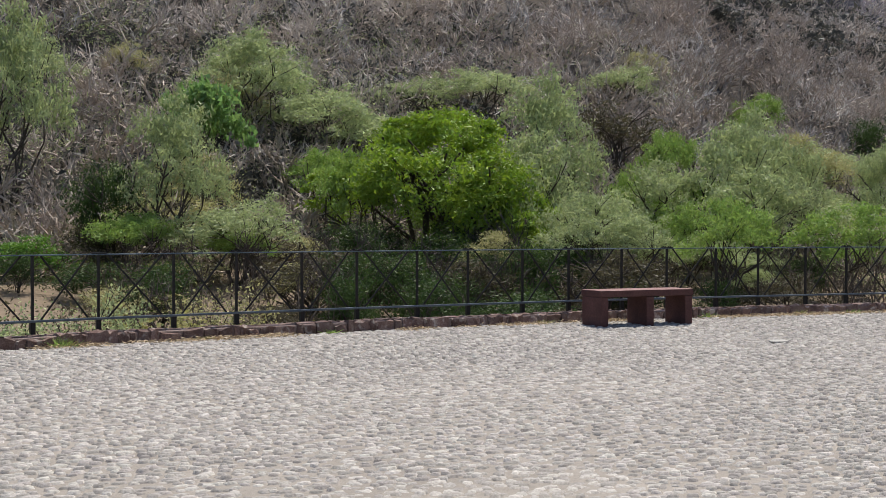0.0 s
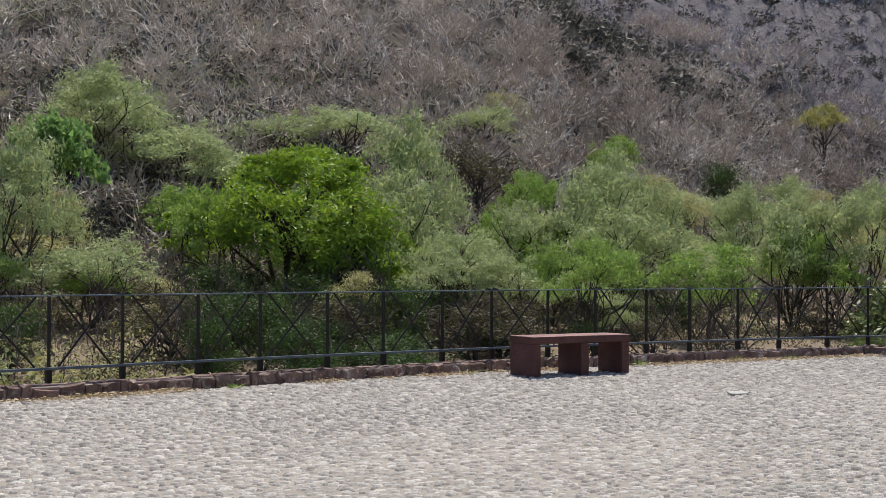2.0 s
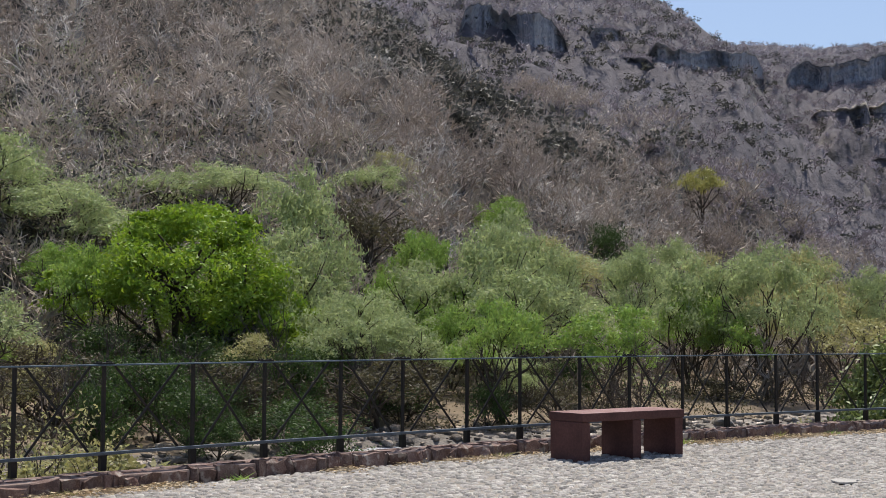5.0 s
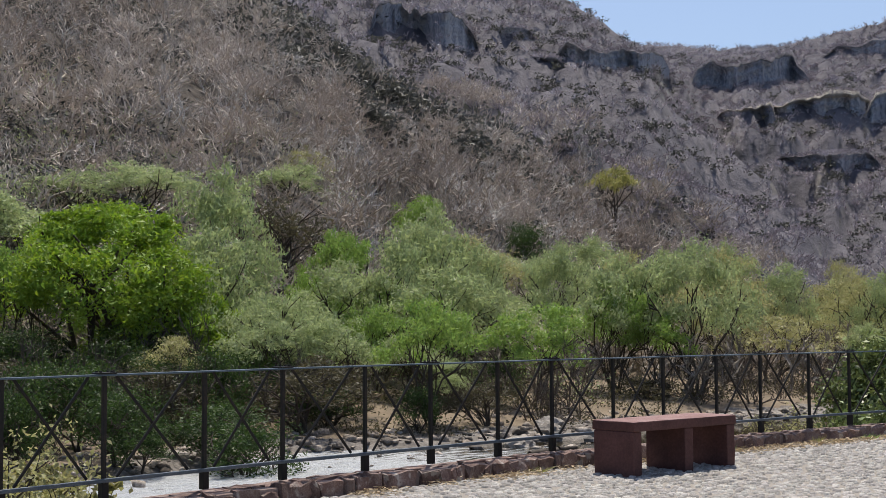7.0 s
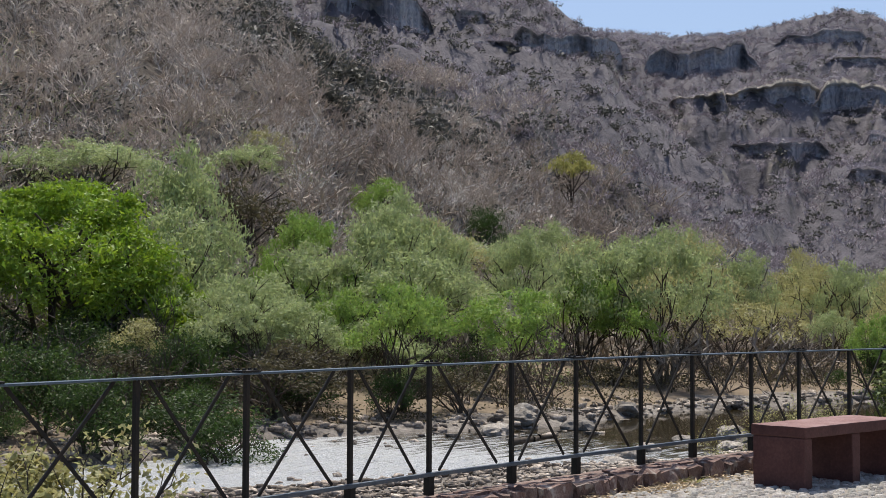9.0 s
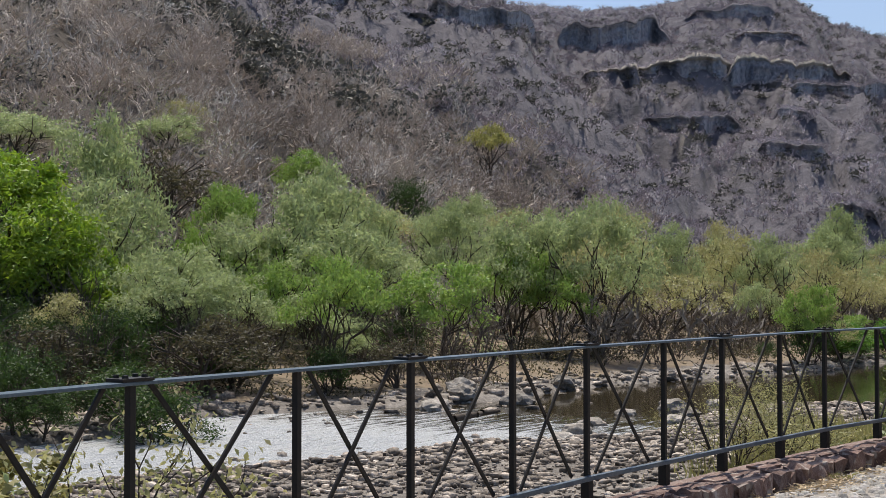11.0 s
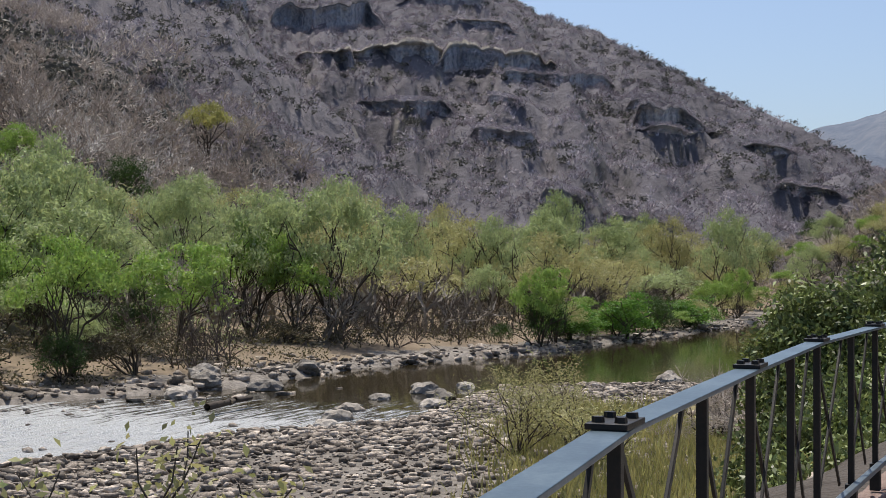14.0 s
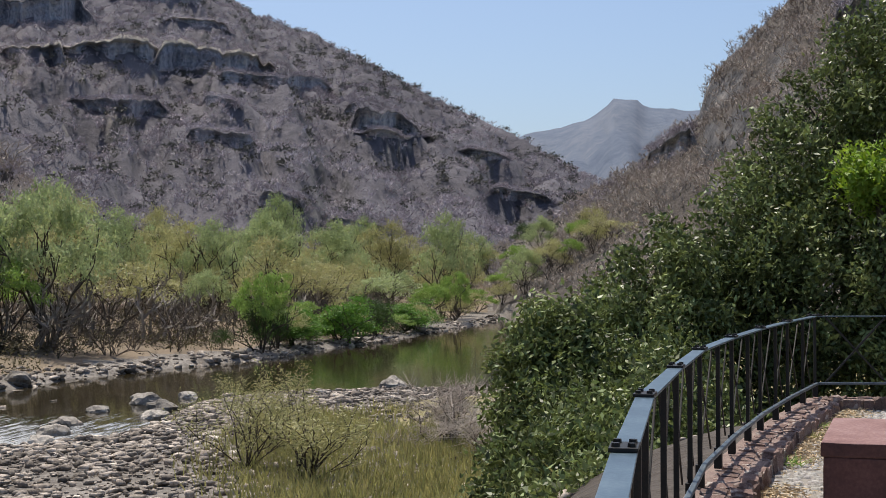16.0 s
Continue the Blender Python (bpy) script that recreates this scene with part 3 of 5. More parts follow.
def rock_cliff(a0, a1, low0, low1, high0, high1, seed, arch=0.0, brow=0):
    """A wall of rock on the slope, from bearing a0 to a1, between the elevations low and high (given at either end); arch: how rounded its top is."""
    n = max(24, int((a1 - a0) / 0.05))
    a = np.linspace(a0, a1, n)
    u = (a - a0) / (a1 - a0)
    wob = 0.07 * fbm(a * 2, a * 0, seed + 5, 2)
    end = smooth(-0.03, 0.16, u + wob) * (1 - smooth(0.84, 1.03, u + wob))
    round_top = np.sqrt(np.clip(1 - (2 * u - 1) ** 2, 0, 1))
    lo = low0 + (low1 - low0) * u + 0.3 * fbm(a * 0.9, a * 0, seed + 3, 3)
    hi = high0 + (high1 - high0) * u
    hi = lo + (hi - lo) * (0.03 + 0.97 * end) * (1 - arch * (1 - round_top)) * np.clip(0.92 + 0.3 * fbm(a * 0.7 + seed, a * 0, seed, 2) + 0.16 * fbm(a * 3.3, a * 0, seed + 2, 3), 0.35, 1.15)
    ds = np.geomspace(85, 640, 420)
    A, D = np.meshgrid(np.radians(a), ds, indexing="ij")
    e = np.degrees(np.arctan2(land(CX + D * np.cos(A), CY + D * np.sin(A)) - 1.4, D))
    ok = (e > lo[:, None]) & (D > (210 if a0 > 8 else 150))
    d = ds[np.argmax(ok, 1)]
    k = np.ones(15) / 15
    d = np.convolve(np.pad(d, 7, mode="edge"), k, "valid")
    z0, z1 = 1.4 + d * np.tan(np.radians(lo)), 1.4 + d * np.tan(np.radians(hi))
    tall = z1 - z0
    col = 3.4 * fbm(a * 1.2, a * 0, seed + 11, 2) + 2.4 * np.abs(fbm(a * 4, a * 0, seed + 17, 2))
    rows = []
    for f, back, ledge in ((-0.5, 0, 0.6), (0.0, 0, 0.3), (0.2, 0, 0.5), (0.26, 0, 1.3), (0.42, 0, 1.0), (0.5, 0, 0.35), (0.56, 0, 1.5), (0.68, 0, 0.9), (0.74, 0, -0.4), (0.8, 0.3, 0.3), (0.88, 2.0, 0), (0.96, 5, 0), (1.0, 9, 0), (0.5, 18, 0)):
        cut = 1.0 * fbm(a * 3.1, a * 0 + f * 2.2, seed + 31, 3) + 0.5 * fbm(a * 13, a * 0 + f * 5, seed + 37, 2)
        dd = d + back + (col + cut) * np.interp(f, [0.6, 0.76], [1, 0.35]) + ledge + tall * 0.06 * max(f, 0)
        wave = 0.03 * fbm(a * 2.4, a * 0 + f * 3, seed + 41, 2)
        rows.append(np.stack([CX + dd * np.cos(np.radians(a)), CY + dd * np.sin(np.radians(a)), z0 + tall * (f + wave)], 1))
    pick = np.random.default_rng(seed)
    for j, many in ((0, 0.9), (1, 1.3), (3, 0.5), (6, 0.35), (9, 0.7), (10, 1.0), (11, 1.2), (12, 1.2)):
        LEDGES.append(rows[j][pick.uniform(0, 1, n) < many * 0.6])
    v = np.concatenate(rows)
    f, mi = [], []
    for j in range(len(rows) - 1):
        for i in range(n - 1):
            f.append((j * n + i, j * n + i + 1, (j + 1) * n + i + 1, (j + 1) * n + i))
            mi.append(2 if j < 1 else 0 if j < (7 if brow else 8) else (1 if brow and j < 12 else 2))
    ob = new("rock_cliff", mesh_of("rock_cliff", v, np.array(f)[:, ::-1], [M_CLIFF, M_BROW_LIT, M_HILLHAZE], mi))
    return tagged(ob, "dark basalt cliff with a brow painted pale as sunlit" if brow else "dark basalt cliff on the mountainside, blue grey haze in its colour", "cliff", group="cliffs of the mountains")


for i, c in enumerate(((25.5, 30.2, 9.6, 9.5, 11.05, 10.95), (26.7, 29.2, 8.0, 8.2, 9.25, 9.15, 0.45, 1), (22.4, 27.3, 7.95, 8.2, 9.4, 9.3, 0.45, 1), (18.4, 23.6, 7.9, 8.05, 9.0, 9.45, 0.4, 1),
                       (22.6, 27.2, 5.95, 6.35, 7.2, 7.15, 0.3), (20.9, 25.1, 10.35, 10.5, 11.3, 11.25, 0.1), (20.2, 23.0, 9.5, 9.75, 10.15, 10.45, 0.3, 1), (16.2, 21.2, 7.2, 7.5, 7.95, 8.25),
                       (19.3, 22.3, 4.9, 5.15, 5.7, 6.1, 0.3), (13.9, 15.8, 5.9, 6.4, 6.8, 7.1, 0.4), (11.6, 15.4, 5.0, 5.4, 5.55, 5.95, 0.3),
                       (38.8, 43.6, 11.4, 12.0, 13.1, 14.5, 0.1), (36.5, 38.2, 11.7, 11.8, 12.35, 12.5, 0.6), (30.7, 36.0, 10.0, 10.85, 11.35, 12.1, 0.1), (35.2, 37.2, 10.6, 10.75, 11.1, 11.3, 0.4),
                       (17.4, 19.6, 1.9, 2.8, 3.2, 3.6, 0.3), (13.4, 17.0, 1.2, 1.9, 1.75, 2.5, 0.3), (6.9, 10.0, 2.5, 2.9, 3.1, 3.6, 0.4), (12.4, 15.6, 5.3, 5.6, 6.5, 7.0, 0.4),
                       (19.9, 21.6, 6.5, 6.7, 7.0, 7.3, 0.5), (8.9, 11.2, 4.3, 4.5, 4.8, 5.2, 0.5), (-5.2, -3.0, 8.8, 8.6, 10.6, 11.0), (1.9, 4.1, 4.9, 4.1, 6.1, 4.9))):
    rock_cliff(*c[:6], 300 + i, *c[6:])


# ---- trees ----
def crown_points(rng, n, clumps, w, h, tight=0.16, hollow=0.38):
    """Points of foliage in uneven clumps over the outside of a rounded crown, w wide and h high."""
    c = rng.normal(size=(clumps, 3))
    c /= np.linalg.norm(c, axis=1, keepdims=True)
    c[:, 2] = np.abs(c[:, 2]) * 1.25 - 0.42
    c *= rng.uniform(hollow, 1.0, (clumps, 1))
    c += 0.16 * np.sin(c[:, [1, 2, 0]] * 5 + rng.uniform(0, 6, 3))
    size = rng.uniform(0.6, 1.5, clumps)
    pick = rng.choice(clumps, n, p=size / size.sum())
    p = c[pick] + rng.normal(size=(n, 3)) * tight * size[pick][:, None] * np.array([1, 1, 0.72])
    return p * np.array([w / 2, w / 2, h / 2]) + np.array([0, 0, h / 2])


def tree_meshes(kind, seed, height, width, mat, n, clumps, trunk=0.25, clear=0.25, stems=1, tight=0.16, leafl=0.22, leafw=0.1, hollow=0.38):
    rng = np.random.default_rng(seed)
    segs = []
    for k in range(stems):
        lean = rng.normal(size=3) * (0.32 if stems > 1 else 0.12)
        lean[2] = 1
        grow(rng, np.array([rng.normal() * 0.03 * stems, rng.normal() * 0.03 * stems, -0.3]), lean, height * 0.42, trunk * (1 if stems == 1 else 0.7), 2, 3, 0.5, 0.72, 0.12, segs)
    s = np.array(segs)
    for k in (0, 3):
        reach = np.maximum(np.hypot(s[:, k], s[:, k + 1]) / (width * 0.44), 1)
        s[:, k:k + 2] /= reach[:, None]
        s[:, k + 2] = np.minimum(s[:, k + 2], height * 0.86 + 0.1 * (s[:, k + 2] - height * 0.86))
    v, f = prisms(s[:, :8], 4)
    tm = mesh_of("trunk", v, f, M_BARK)
    if kind == "parkinsonia":
        # a wide dome, a skirt that hangs to the ground on one side, a limb that reaches out on the other
        p = np.concatenate([crown_points(rng, int(n * k), int(clumps * k), w, h, 0.07, 0.8) + np.array(o) for k, w, h, o in
                            ((0.38, 8.6, 7.4, (-0.3, 0.3, 2.5)), (0.34, 6.2, 9.6, (1.6, -1.6, -2.3)), (0.08, 3.4, 2.6, (-3.1, 2.6, 4.7)), (0.1, 5.0, 3.0, (0.2, -0.2, 6.9)), (0.1, 4.0, 6.0, (2.8, -2.8, 0.0)))])
    else:
        p = crown_points(rng, n, clumps, width, height * (1 - clear), tight, hollow)
        p[:, 2] += height * clear
    cm = mesh_of("crown", *small_leaves(p, leafl, leafw, rng, 0.2), mat)
    return tm, cm


KINDS = {}


def tree_kind(key, **kw):
    KINDS[key] = [tree_meshes(key, 100 * len(KINDS) + i, mat=kw["mat"], **{k: v for k, v in kw.items() if k not in ("mat", "count")}) for i in range(kw.get("count", 2))]


# every kind is modelled at unit width 8 and height 8 metres unless it says otherwise
tree_kind("parkinsonia", height=10, width=10, mat=M_PARKIN, n=52000, clumps=520, trunk=0.26, clear=0.1, stems=5, leafl=0.23, leafw=0.12, count=1)
tree_kind("mesquite", height=8, width=8, mat=M_MESQ, n=7000, clumps=95, trunk=0.15, clear=0.2, stems=4, tight=0.085, leafl=0.3, leafw=0.13, hollow=0.5, count=3)
tree_kind("huizache", height=8, width=8, mat=M_MESQ2, n=7000, clumps=80, trunk=0.15, clear=0.2, stems=4, tight=0.085, leafl=0.3, leafw=0.15, hollow=0.5, count=3)
tree_kind("olive_tree", height=8, width=8, mat=M_OLIVE, n=4600, clumps=90, trunk=0.15, clear=0.2, stems=5, tight=0.09, leafl=0.3, leafw=0.12, hollow=0.45, count=3)
tree_kind("broad", height=8, width=8, mat=M_BROAD, n=3400, clumps=34, trunk=0.16, clear=0.36, stems=3, tight=0.13, leafl=0.6, leafw=0.4, count=1)
tree_kind("yellow", height=8, width=8, mat=M_YELLOW, n=2400, clumps=34, trunk=0.2, clear=0.5, stems=3, tight=0.12, leafl=0.45, leafw=0.24, count=1)
tree_kind("dark", height=8, width=8, mat=M_SHADELEAF, n=5000, clumps=60, trunk=0.18, clear=0.0, stems=4, tight=0.13, leafl=0.34, leafw=0.17, count=2)
tree_kind("sombre", height=8, width=8, mat=M_SOMBRE, n=2600, clumps=60, trunk=0.2, clear=0.12, stems=6, tight=0.1, leafl=0.36, leafw=0.16, count=2)
tree_kind("lush", height=8, width=8, mat=M_LUSH, n=6000, clumps=80, trunk=0.2, clear=0.0, stems=4, tight=0.11, leafl=0.4, leafw=0.22, count=2)
WORDS = {"parkinsonia": "broad bright yellow green tree on the far bank", "mesquite": "grey green feathery mesquite tree on dry ground",
         "huizache": "fresh green feathery tree on the far bank", "olive_tree": "sparse olive tan tree with thin branches",
         "broad": "small broad leaved green tree on the slope", "yellow": "lone yellow flowering tree on the dry slope",
         "sombre": "dark brownish bush with many thin trunks", "dark": "dark green bush hung with climbing vines, leaves darkened for shade", "lush": "dense bright green bush by the water"}
made_of = {}
trng = np.random.default_rng(5)


def tree(kind, x, y, top=None, wide=8.0, tall=None, sink=0.15, base=None):
    z = float(land(x, y)) if base is None else base
    if tall is None:
        tall = max(top - z, 3.6)
    ref = 10.0 if kind == "parkinsonia" else 8.0
    k = int(trng.integers(len(KINDS[kind])))
    m = pose(x, y, z - sink, 0, 0, float(trng.uniform(0, 360)) if kind != "parkinsonia" else 0.0) @ Matrix.Diagonal((wide / ref, wide / ref, tall / ref, 1))
    if (kind, k) not in made_of:
        t = thing("bush" if kind in ("dark", "lush", "sombre") else "tree", WORDS[kind], "bush" if kind in ("dark", "lush", "sombre") else "tree", m, group="trees of the river bank")
        part("trunk", KINDS[kind][k][0], t)
        part("crown", KINDS[kind][k][1], t)
        made_of[kind, k] = t
        return t
    return copy_thing(made_of[kind, k], m)


tree("parkinsonia", 40.9, 61.5, top=9.5, wide=15.5, base=-4.6)
tree("broad", 30.5, 75.5, top=11.8, wide=6.2)
tree("sombre", 71.5, 79, top=13.0, wide=9.5)
tree("mesquite", 46.5, 60, top=7.9, wide=8.5, base=-4)
tree("mesquite", 53, 66, top=8.2, wide=8)
tree("huizache", 104, 93, top=16.2, wide=6)
tree("mesquite", 88, 74, top=9.6, wide=10)
tree("mesquite", 96, 78, top=9.8, wide=9)
tree("huizache", 67, 64, top=5.6, wide=7.5)
tree("huizache", 72, 62, top=5.0, wide=6.5)
tree("dark", 117, 88, top=13.8, wide=6)
tree("yellow", 179, 117.5, top=27.3, wide=8.5)
tree("olive_tree", 112, 59, top=5.2, wide=9)
tree("olive_tree", 122, 66, top=9.2, wide=9)
tree("huizache", 85.5, 30.8, top=3.2, wide=5.4, base=-4.6)
tree("dark", 86.2, 30.9, top=-0.2, wide=3.4, base=-4.7)
tree("dark", 92, 31, top=0.4, wide=4.5, base=-4.7)
tree("lush", 101, 29, top=-0.3, wide=5.6, base=-4.8)
tree("dark", 110, 28.5, top=-0.6, wide=5, base=-4.7)
tree("huizache", 143, 28, top=3.0, wide=5.0, base=-4.4)
tree("olive_tree", 36, 84, top=13.5, wide=7)
tree("mesquite", 47, 80, top=12, wide=7.5)
for x, y, w in ((39, 88, 8), (45.5, 93, 7), (24, 92, 7), (17, 88, 8), (58, 91, 7), (63, 87, 8), (33, 96, 6), (82, 90, 7), (90, 96, 6), (8, 86, 8)):
    tree("mesquite" if w > 6.5 else "olive_tree", x, y, tall=0.86 * w, wide=0.9 * w)
tree("mesquite", 38.5, 85, tall=6.5, wide=9)
tree("huizache", 36, 63, top=7, wide=6)
tree("olive_tree", 29, 60, top=1.5, wide=6)
tree("mesquite", 57, 57, top=3.5, wide=7)
for x, y, tp, w, k in ((8, 62, 7, 8, "huizache"), (2, 60, 4, 8, "lush"), (-2, 57, 4.6, 6, "dark"), (4, 55, 2.5, 6, "dark"), (11, 55, 2.0, 6, "dark"), (13, 60, 3, 7, "lush"),
                       (18, 58, 2.2, 7, "huizache"), (22, 64, 4.6, 8, "olive_tree"), (-6, 60, 6, 8, "huizache"), (-10, 66, 12, 8, "mesquite"), (24, 57, 1.4, 6, "huizache"),
                       (18, 60.7, 6.2, 6, "dark"), (21, 59.4, 5.6, 6, "mesquite"), (23.6, 56, 4.4, 6, "mesquite"), (40.5, 56, 0.2, 6.5, "dark"), (37, 52, -0.8, 6, "dark"), (43, 50, -0.8, 6, "dark"), (33, 47, -1.4, 5.5, "sombre"), (29, 50, -1.2, 5.5, "dark"), (24, 48, -1.2, 5.5, "sombre"), (27, 70, 8, 6, "olive_tree"),
                       (0, 72, 14, 8, "mesquite"), (8, 80, 19, 8, "olive_tree"), (16, 73, 11, 7, "mesquite")):
    tree(k, x, y, top=tp, wide=w)
# dark bushes added to fill the shade below the big tree
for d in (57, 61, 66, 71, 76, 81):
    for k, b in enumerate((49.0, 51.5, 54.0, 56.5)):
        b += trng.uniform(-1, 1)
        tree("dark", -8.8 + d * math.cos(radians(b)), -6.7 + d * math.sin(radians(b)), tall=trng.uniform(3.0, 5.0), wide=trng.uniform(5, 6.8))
for i in range(14):
    x = 128 + 5.5 * i
    y = near_shore(x) - trng.uniform(0.5, 6)
    if land(x, y) < -2.2:
        tree(["olive_tree", "huizache", "mesquite"][i % 3], x, y, tall=trng.uniform(3.6, 5.8), wide=trng.uniform(5, 7))
for i, (x, y) in enumerate(((172, 27), (175, 24.5), (177, 21.5), (178, 18.5), (176, 15.5), (182, 26), (184, 22), (185, 18), (181, 13.5), (190, 24), (192, 17), (170, 30))):
    tree(["olive_tree", "mesquite", "olive_tree", "huizache"][i % 4], x, y, tall=trng.uniform(3.2, 5.6), wide=trng.uniform(4.5, 6.5))
# the green belt along the far bank
for i in range(120):
    x = 44 + 190 * (i / 120) ** 1.3 + trng.normal() * 3
    band = trng.uniform(0, 1)
    foot = 40 + 0.06 * max(0, 90 - x) * 5
    y = far_shore(x) + 8 + band * (31 + 0.02 * x) + trng.normal() * 2
    kind = ["mesquite", "olive_tree", "olive_tree", "olive_tree", "mesquite"][int(trng.integers(5))] if x > 85 else ["mesquite", "huizache", "mesquite", "mesquite"][int(trng.integers(4))]
    tree(kind, x, y, tall=trng.uniform(5.4, 8.8), wide=trng.uniform(5.5, 8.5))
for i in range(52):
    x = trng.uniform(-14, 72)
    y = trng.uniform(far_shore(x) + 5, 61)
    if x < 46 and i % 5 > 2:
        continue
    tree(["dark", "dark", "mesquite", "olive_tree", "sombre"][int(trng.integers(5))] if x > 46 else ["dark", "sombre", "olive_tree", "sombre"][int(trng.integers(4))], x, y, tall=trng.uniform(1.8, 3.8), wide=trng.uniform(3.6, 6))
for i in range(15):
    x = 14 + 2.6 * i
    tree("sombre" if i % 3 else "dark", x, far_shore(x) + 3.5 + trng.uniform(0, 7), tall=trng.uniform(2.6, 4.6), wide=trng.uniform(3.5, 5.5))
for i in range(14):
    x = 86 + 3.4 * i
    tree(["dark", "olive_tree", "lush", "dark", "huizache"][i % 5], x, far_shore(x) + 1.6 + trng.uniform(0, 3), tall=trng.uniform(1.6, 4.2), wide=trng.uniform(3.5, 5.5))
for i in range(16):
    x = 120 + 22 * i * 0.7 + trng.normal() * 3
    tree(["lush", "dark", "huizache", "olive_tree"][int(trng.integers(4))], x, far_shore(x) + 2 + trng.uniform(0, 3), tall=trng.uniform(2.4, 5), wide=trng.uniform(4, 6))
for i in range(46):
    x = 105 + 125 * trng.uniform(0, 1)
    y = far_shore(x) + 16 + trng.uniform(0, 42)
    tree(["olive_tree", "olive_tree", "mesquite", "olive_tree"][int(trng.integers(4))], x, y, tall=trng.uniform(4.5, 7.5), wide=trng.uniform(6, 9))
for i in range(12):
    x = 95 + 130 * trng.uniform(0, 1)
    y = near_shore(x) - trng.uniform(5, 14)
    if land(x, y) < -2.2:
        tree(["olive_tree", "mesquite"][int(trng.integers(2))], x, y, tall=trng.uniform(3, 5), wide=trng.uniform(5, 7))


# ---- bare trees and brush of the dry hillsides ----
def bare_shape(seed, stems, limbs, fine, thick=1.0, slim=False):
    """A leafless tree one metre high: stems and limbs as prisms, forking twigs that sweep outwards as slivers."""
    rng = np.random.default_rng(seed)
    segs = []
    for k in range(stems):
        h = rng.normal(size=3) * 0.5
        h[2] = 1
        grow(rng, np.array([rng.normal() * 0.05, rng.normal() * 0.05, -0.1]), h, 0.36, 0.02 * thick, 1 if slim else 2, limbs, 0.5, 0.74, 0.08, segs)
    s = np.array(segs)
    top = s[:, 8].max()
    stout = s[s[:, 8] >= (9 if slim else max(1, top - 1))]
    thin = s[s[:, 8] < (9 if slim else max(1, top - 1))]
    sets = [twigs_of(thin[:, :3], thin[:, :3] + (thin[:, 3:6] - thin[:, :3]) * 1.5, thin[:, 6], rng)]
    if len(stout):
        sets.append(halved(*prisms(stout[:, :8], 3)))
    ends = s[s[:, 8] == 0]
    way = ends[:, 3:6] - ends[:, :3]
    way /= np.linalg.norm(way, axis=1, keepdims=True)
    n1 = max(8, fine // 3)
    pick = rng.integers(len(ends), size=n1)
    st = ends[pick, :3] + (ends[pick, 3:6] - ends[pick, :3]) * rng.uniform(0.1, 1, (n1, 1))
    run = way[pick] + rng.normal(size=(n1, 3)) * 0.55 + np.array([0, 0, 0.25])
    run *= (0.17 * rng.uniform(0.6, 1.3, n1) / np.linalg.norm(run, axis=1))[:, None]
    n2 = fine - n1
    pick = rng.integers(n1, size=n2)
    st2 = st[pick] + run[pick] * rng.uniform(0.15, 0.9, (n2, 1))
    run2 = run[pick] * 0.5 + rng.normal(size=(n2, 3)) * 0.05 + np.array([0, 0, 0.02])
    return joined(sets + [twigs_of(st, st + run, np.full(n1, 0.0095 * thick), rng), twigs_of(st2, st2 + run2, np.full(n2, 0.0062 * thick), rng)])


def scatter(rng, n, a0, a1, d0, d1, power=1.0):
    a = np.radians(rng.uniform(a0, a1, n))
    d = d0 + (d1 - d0) * rng.uniform(0, 1, n) ** power
    return CX + d * np.cos(a), CY + d * np.sin(a)


def brush(name, label, mat, seed, shapes, x, y, lo, hi, squash=0.85):
    rng = np.random.default_rng(seed)
    z = land(x, y)
    ok = z > -4.5
    x, y, z = x[ok], y[ok], z[ok]
    which = rng.integers(len(shapes), size=len(x))
    sets = []
    for k, (v, f) in enumerate(shapes):
        m = which == k
        if not m.any():
            continue
        s = rng.uniform(lo, hi, m.sum())
        sets.append(clones(v, f, np.stack([x[m], y[m], z[m] - 0.1], 1), np.stack([s * 1.15, s * 1.15, s * squash], 1), rng.uniform(0, 6.28, m.sum())))
    return tagged(new(name, mesh_of(name, *joined(sets), mat)), label, "brush", kind="stuff")


def thin_by(x, y, rng, scale, keep):
    """Leaves gaps and thickets."""
    return rng.uniform(0, 1, len(x)) < keep + 0.9 * fbm(x * scale, y * scale, 77, 3)


rng = np.random.default_rng(17)
near_shapes = [bare_shape(40 + i, 3, 3, 150, 1.2) for i in range(7)]
x, y = scatter(rng, 5200, 26, 80, 72, 262, 0.85)
m = (y > far_shore(x) + 22) & thin_by(x, y, rng, 0.03, 0.95)
brush("dry_brush", "leafless grey brown dry forest on the hillside", M_DRY, 3, near_shapes, x[m][:2150], y[m][:2150], 3.4, 6.8, 1.0)
# dark clumps that stand in for shade between the dry trees
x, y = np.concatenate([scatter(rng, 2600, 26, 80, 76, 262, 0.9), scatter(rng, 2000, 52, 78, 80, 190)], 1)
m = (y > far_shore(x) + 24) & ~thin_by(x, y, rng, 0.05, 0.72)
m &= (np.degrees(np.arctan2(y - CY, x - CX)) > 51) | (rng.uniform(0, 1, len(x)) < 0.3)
brush("dark_scrub", "dark scrub added as shaded gaps under the dry trees", M_DARKGAP, 34, [small_leaves(np.random.default_rng(90 + i).normal(size=(60, 3)) * np.array([0.36, 0.36, 0.2]) + np.array([0, 0, 0.3]), 0.16, 0.08, rng) for i in range(4)], x[m], y[m], 1.8, 4.0, 1.0)
x, y = scatter(rng, 900, 26, 80, 112, 250, 0.9)
m = (y > far_shore(x) + 34) & (rng.uniform(0, 1, len(x)) < 0.75)
brush("pale_trees", "bare pale barked trees among the dry brush", M_PALE, 4, [bare_shape(60 + i, 2, 3, 60, 1.0) for i in range(5)], x[m], y[m], 3.8, 6.4)
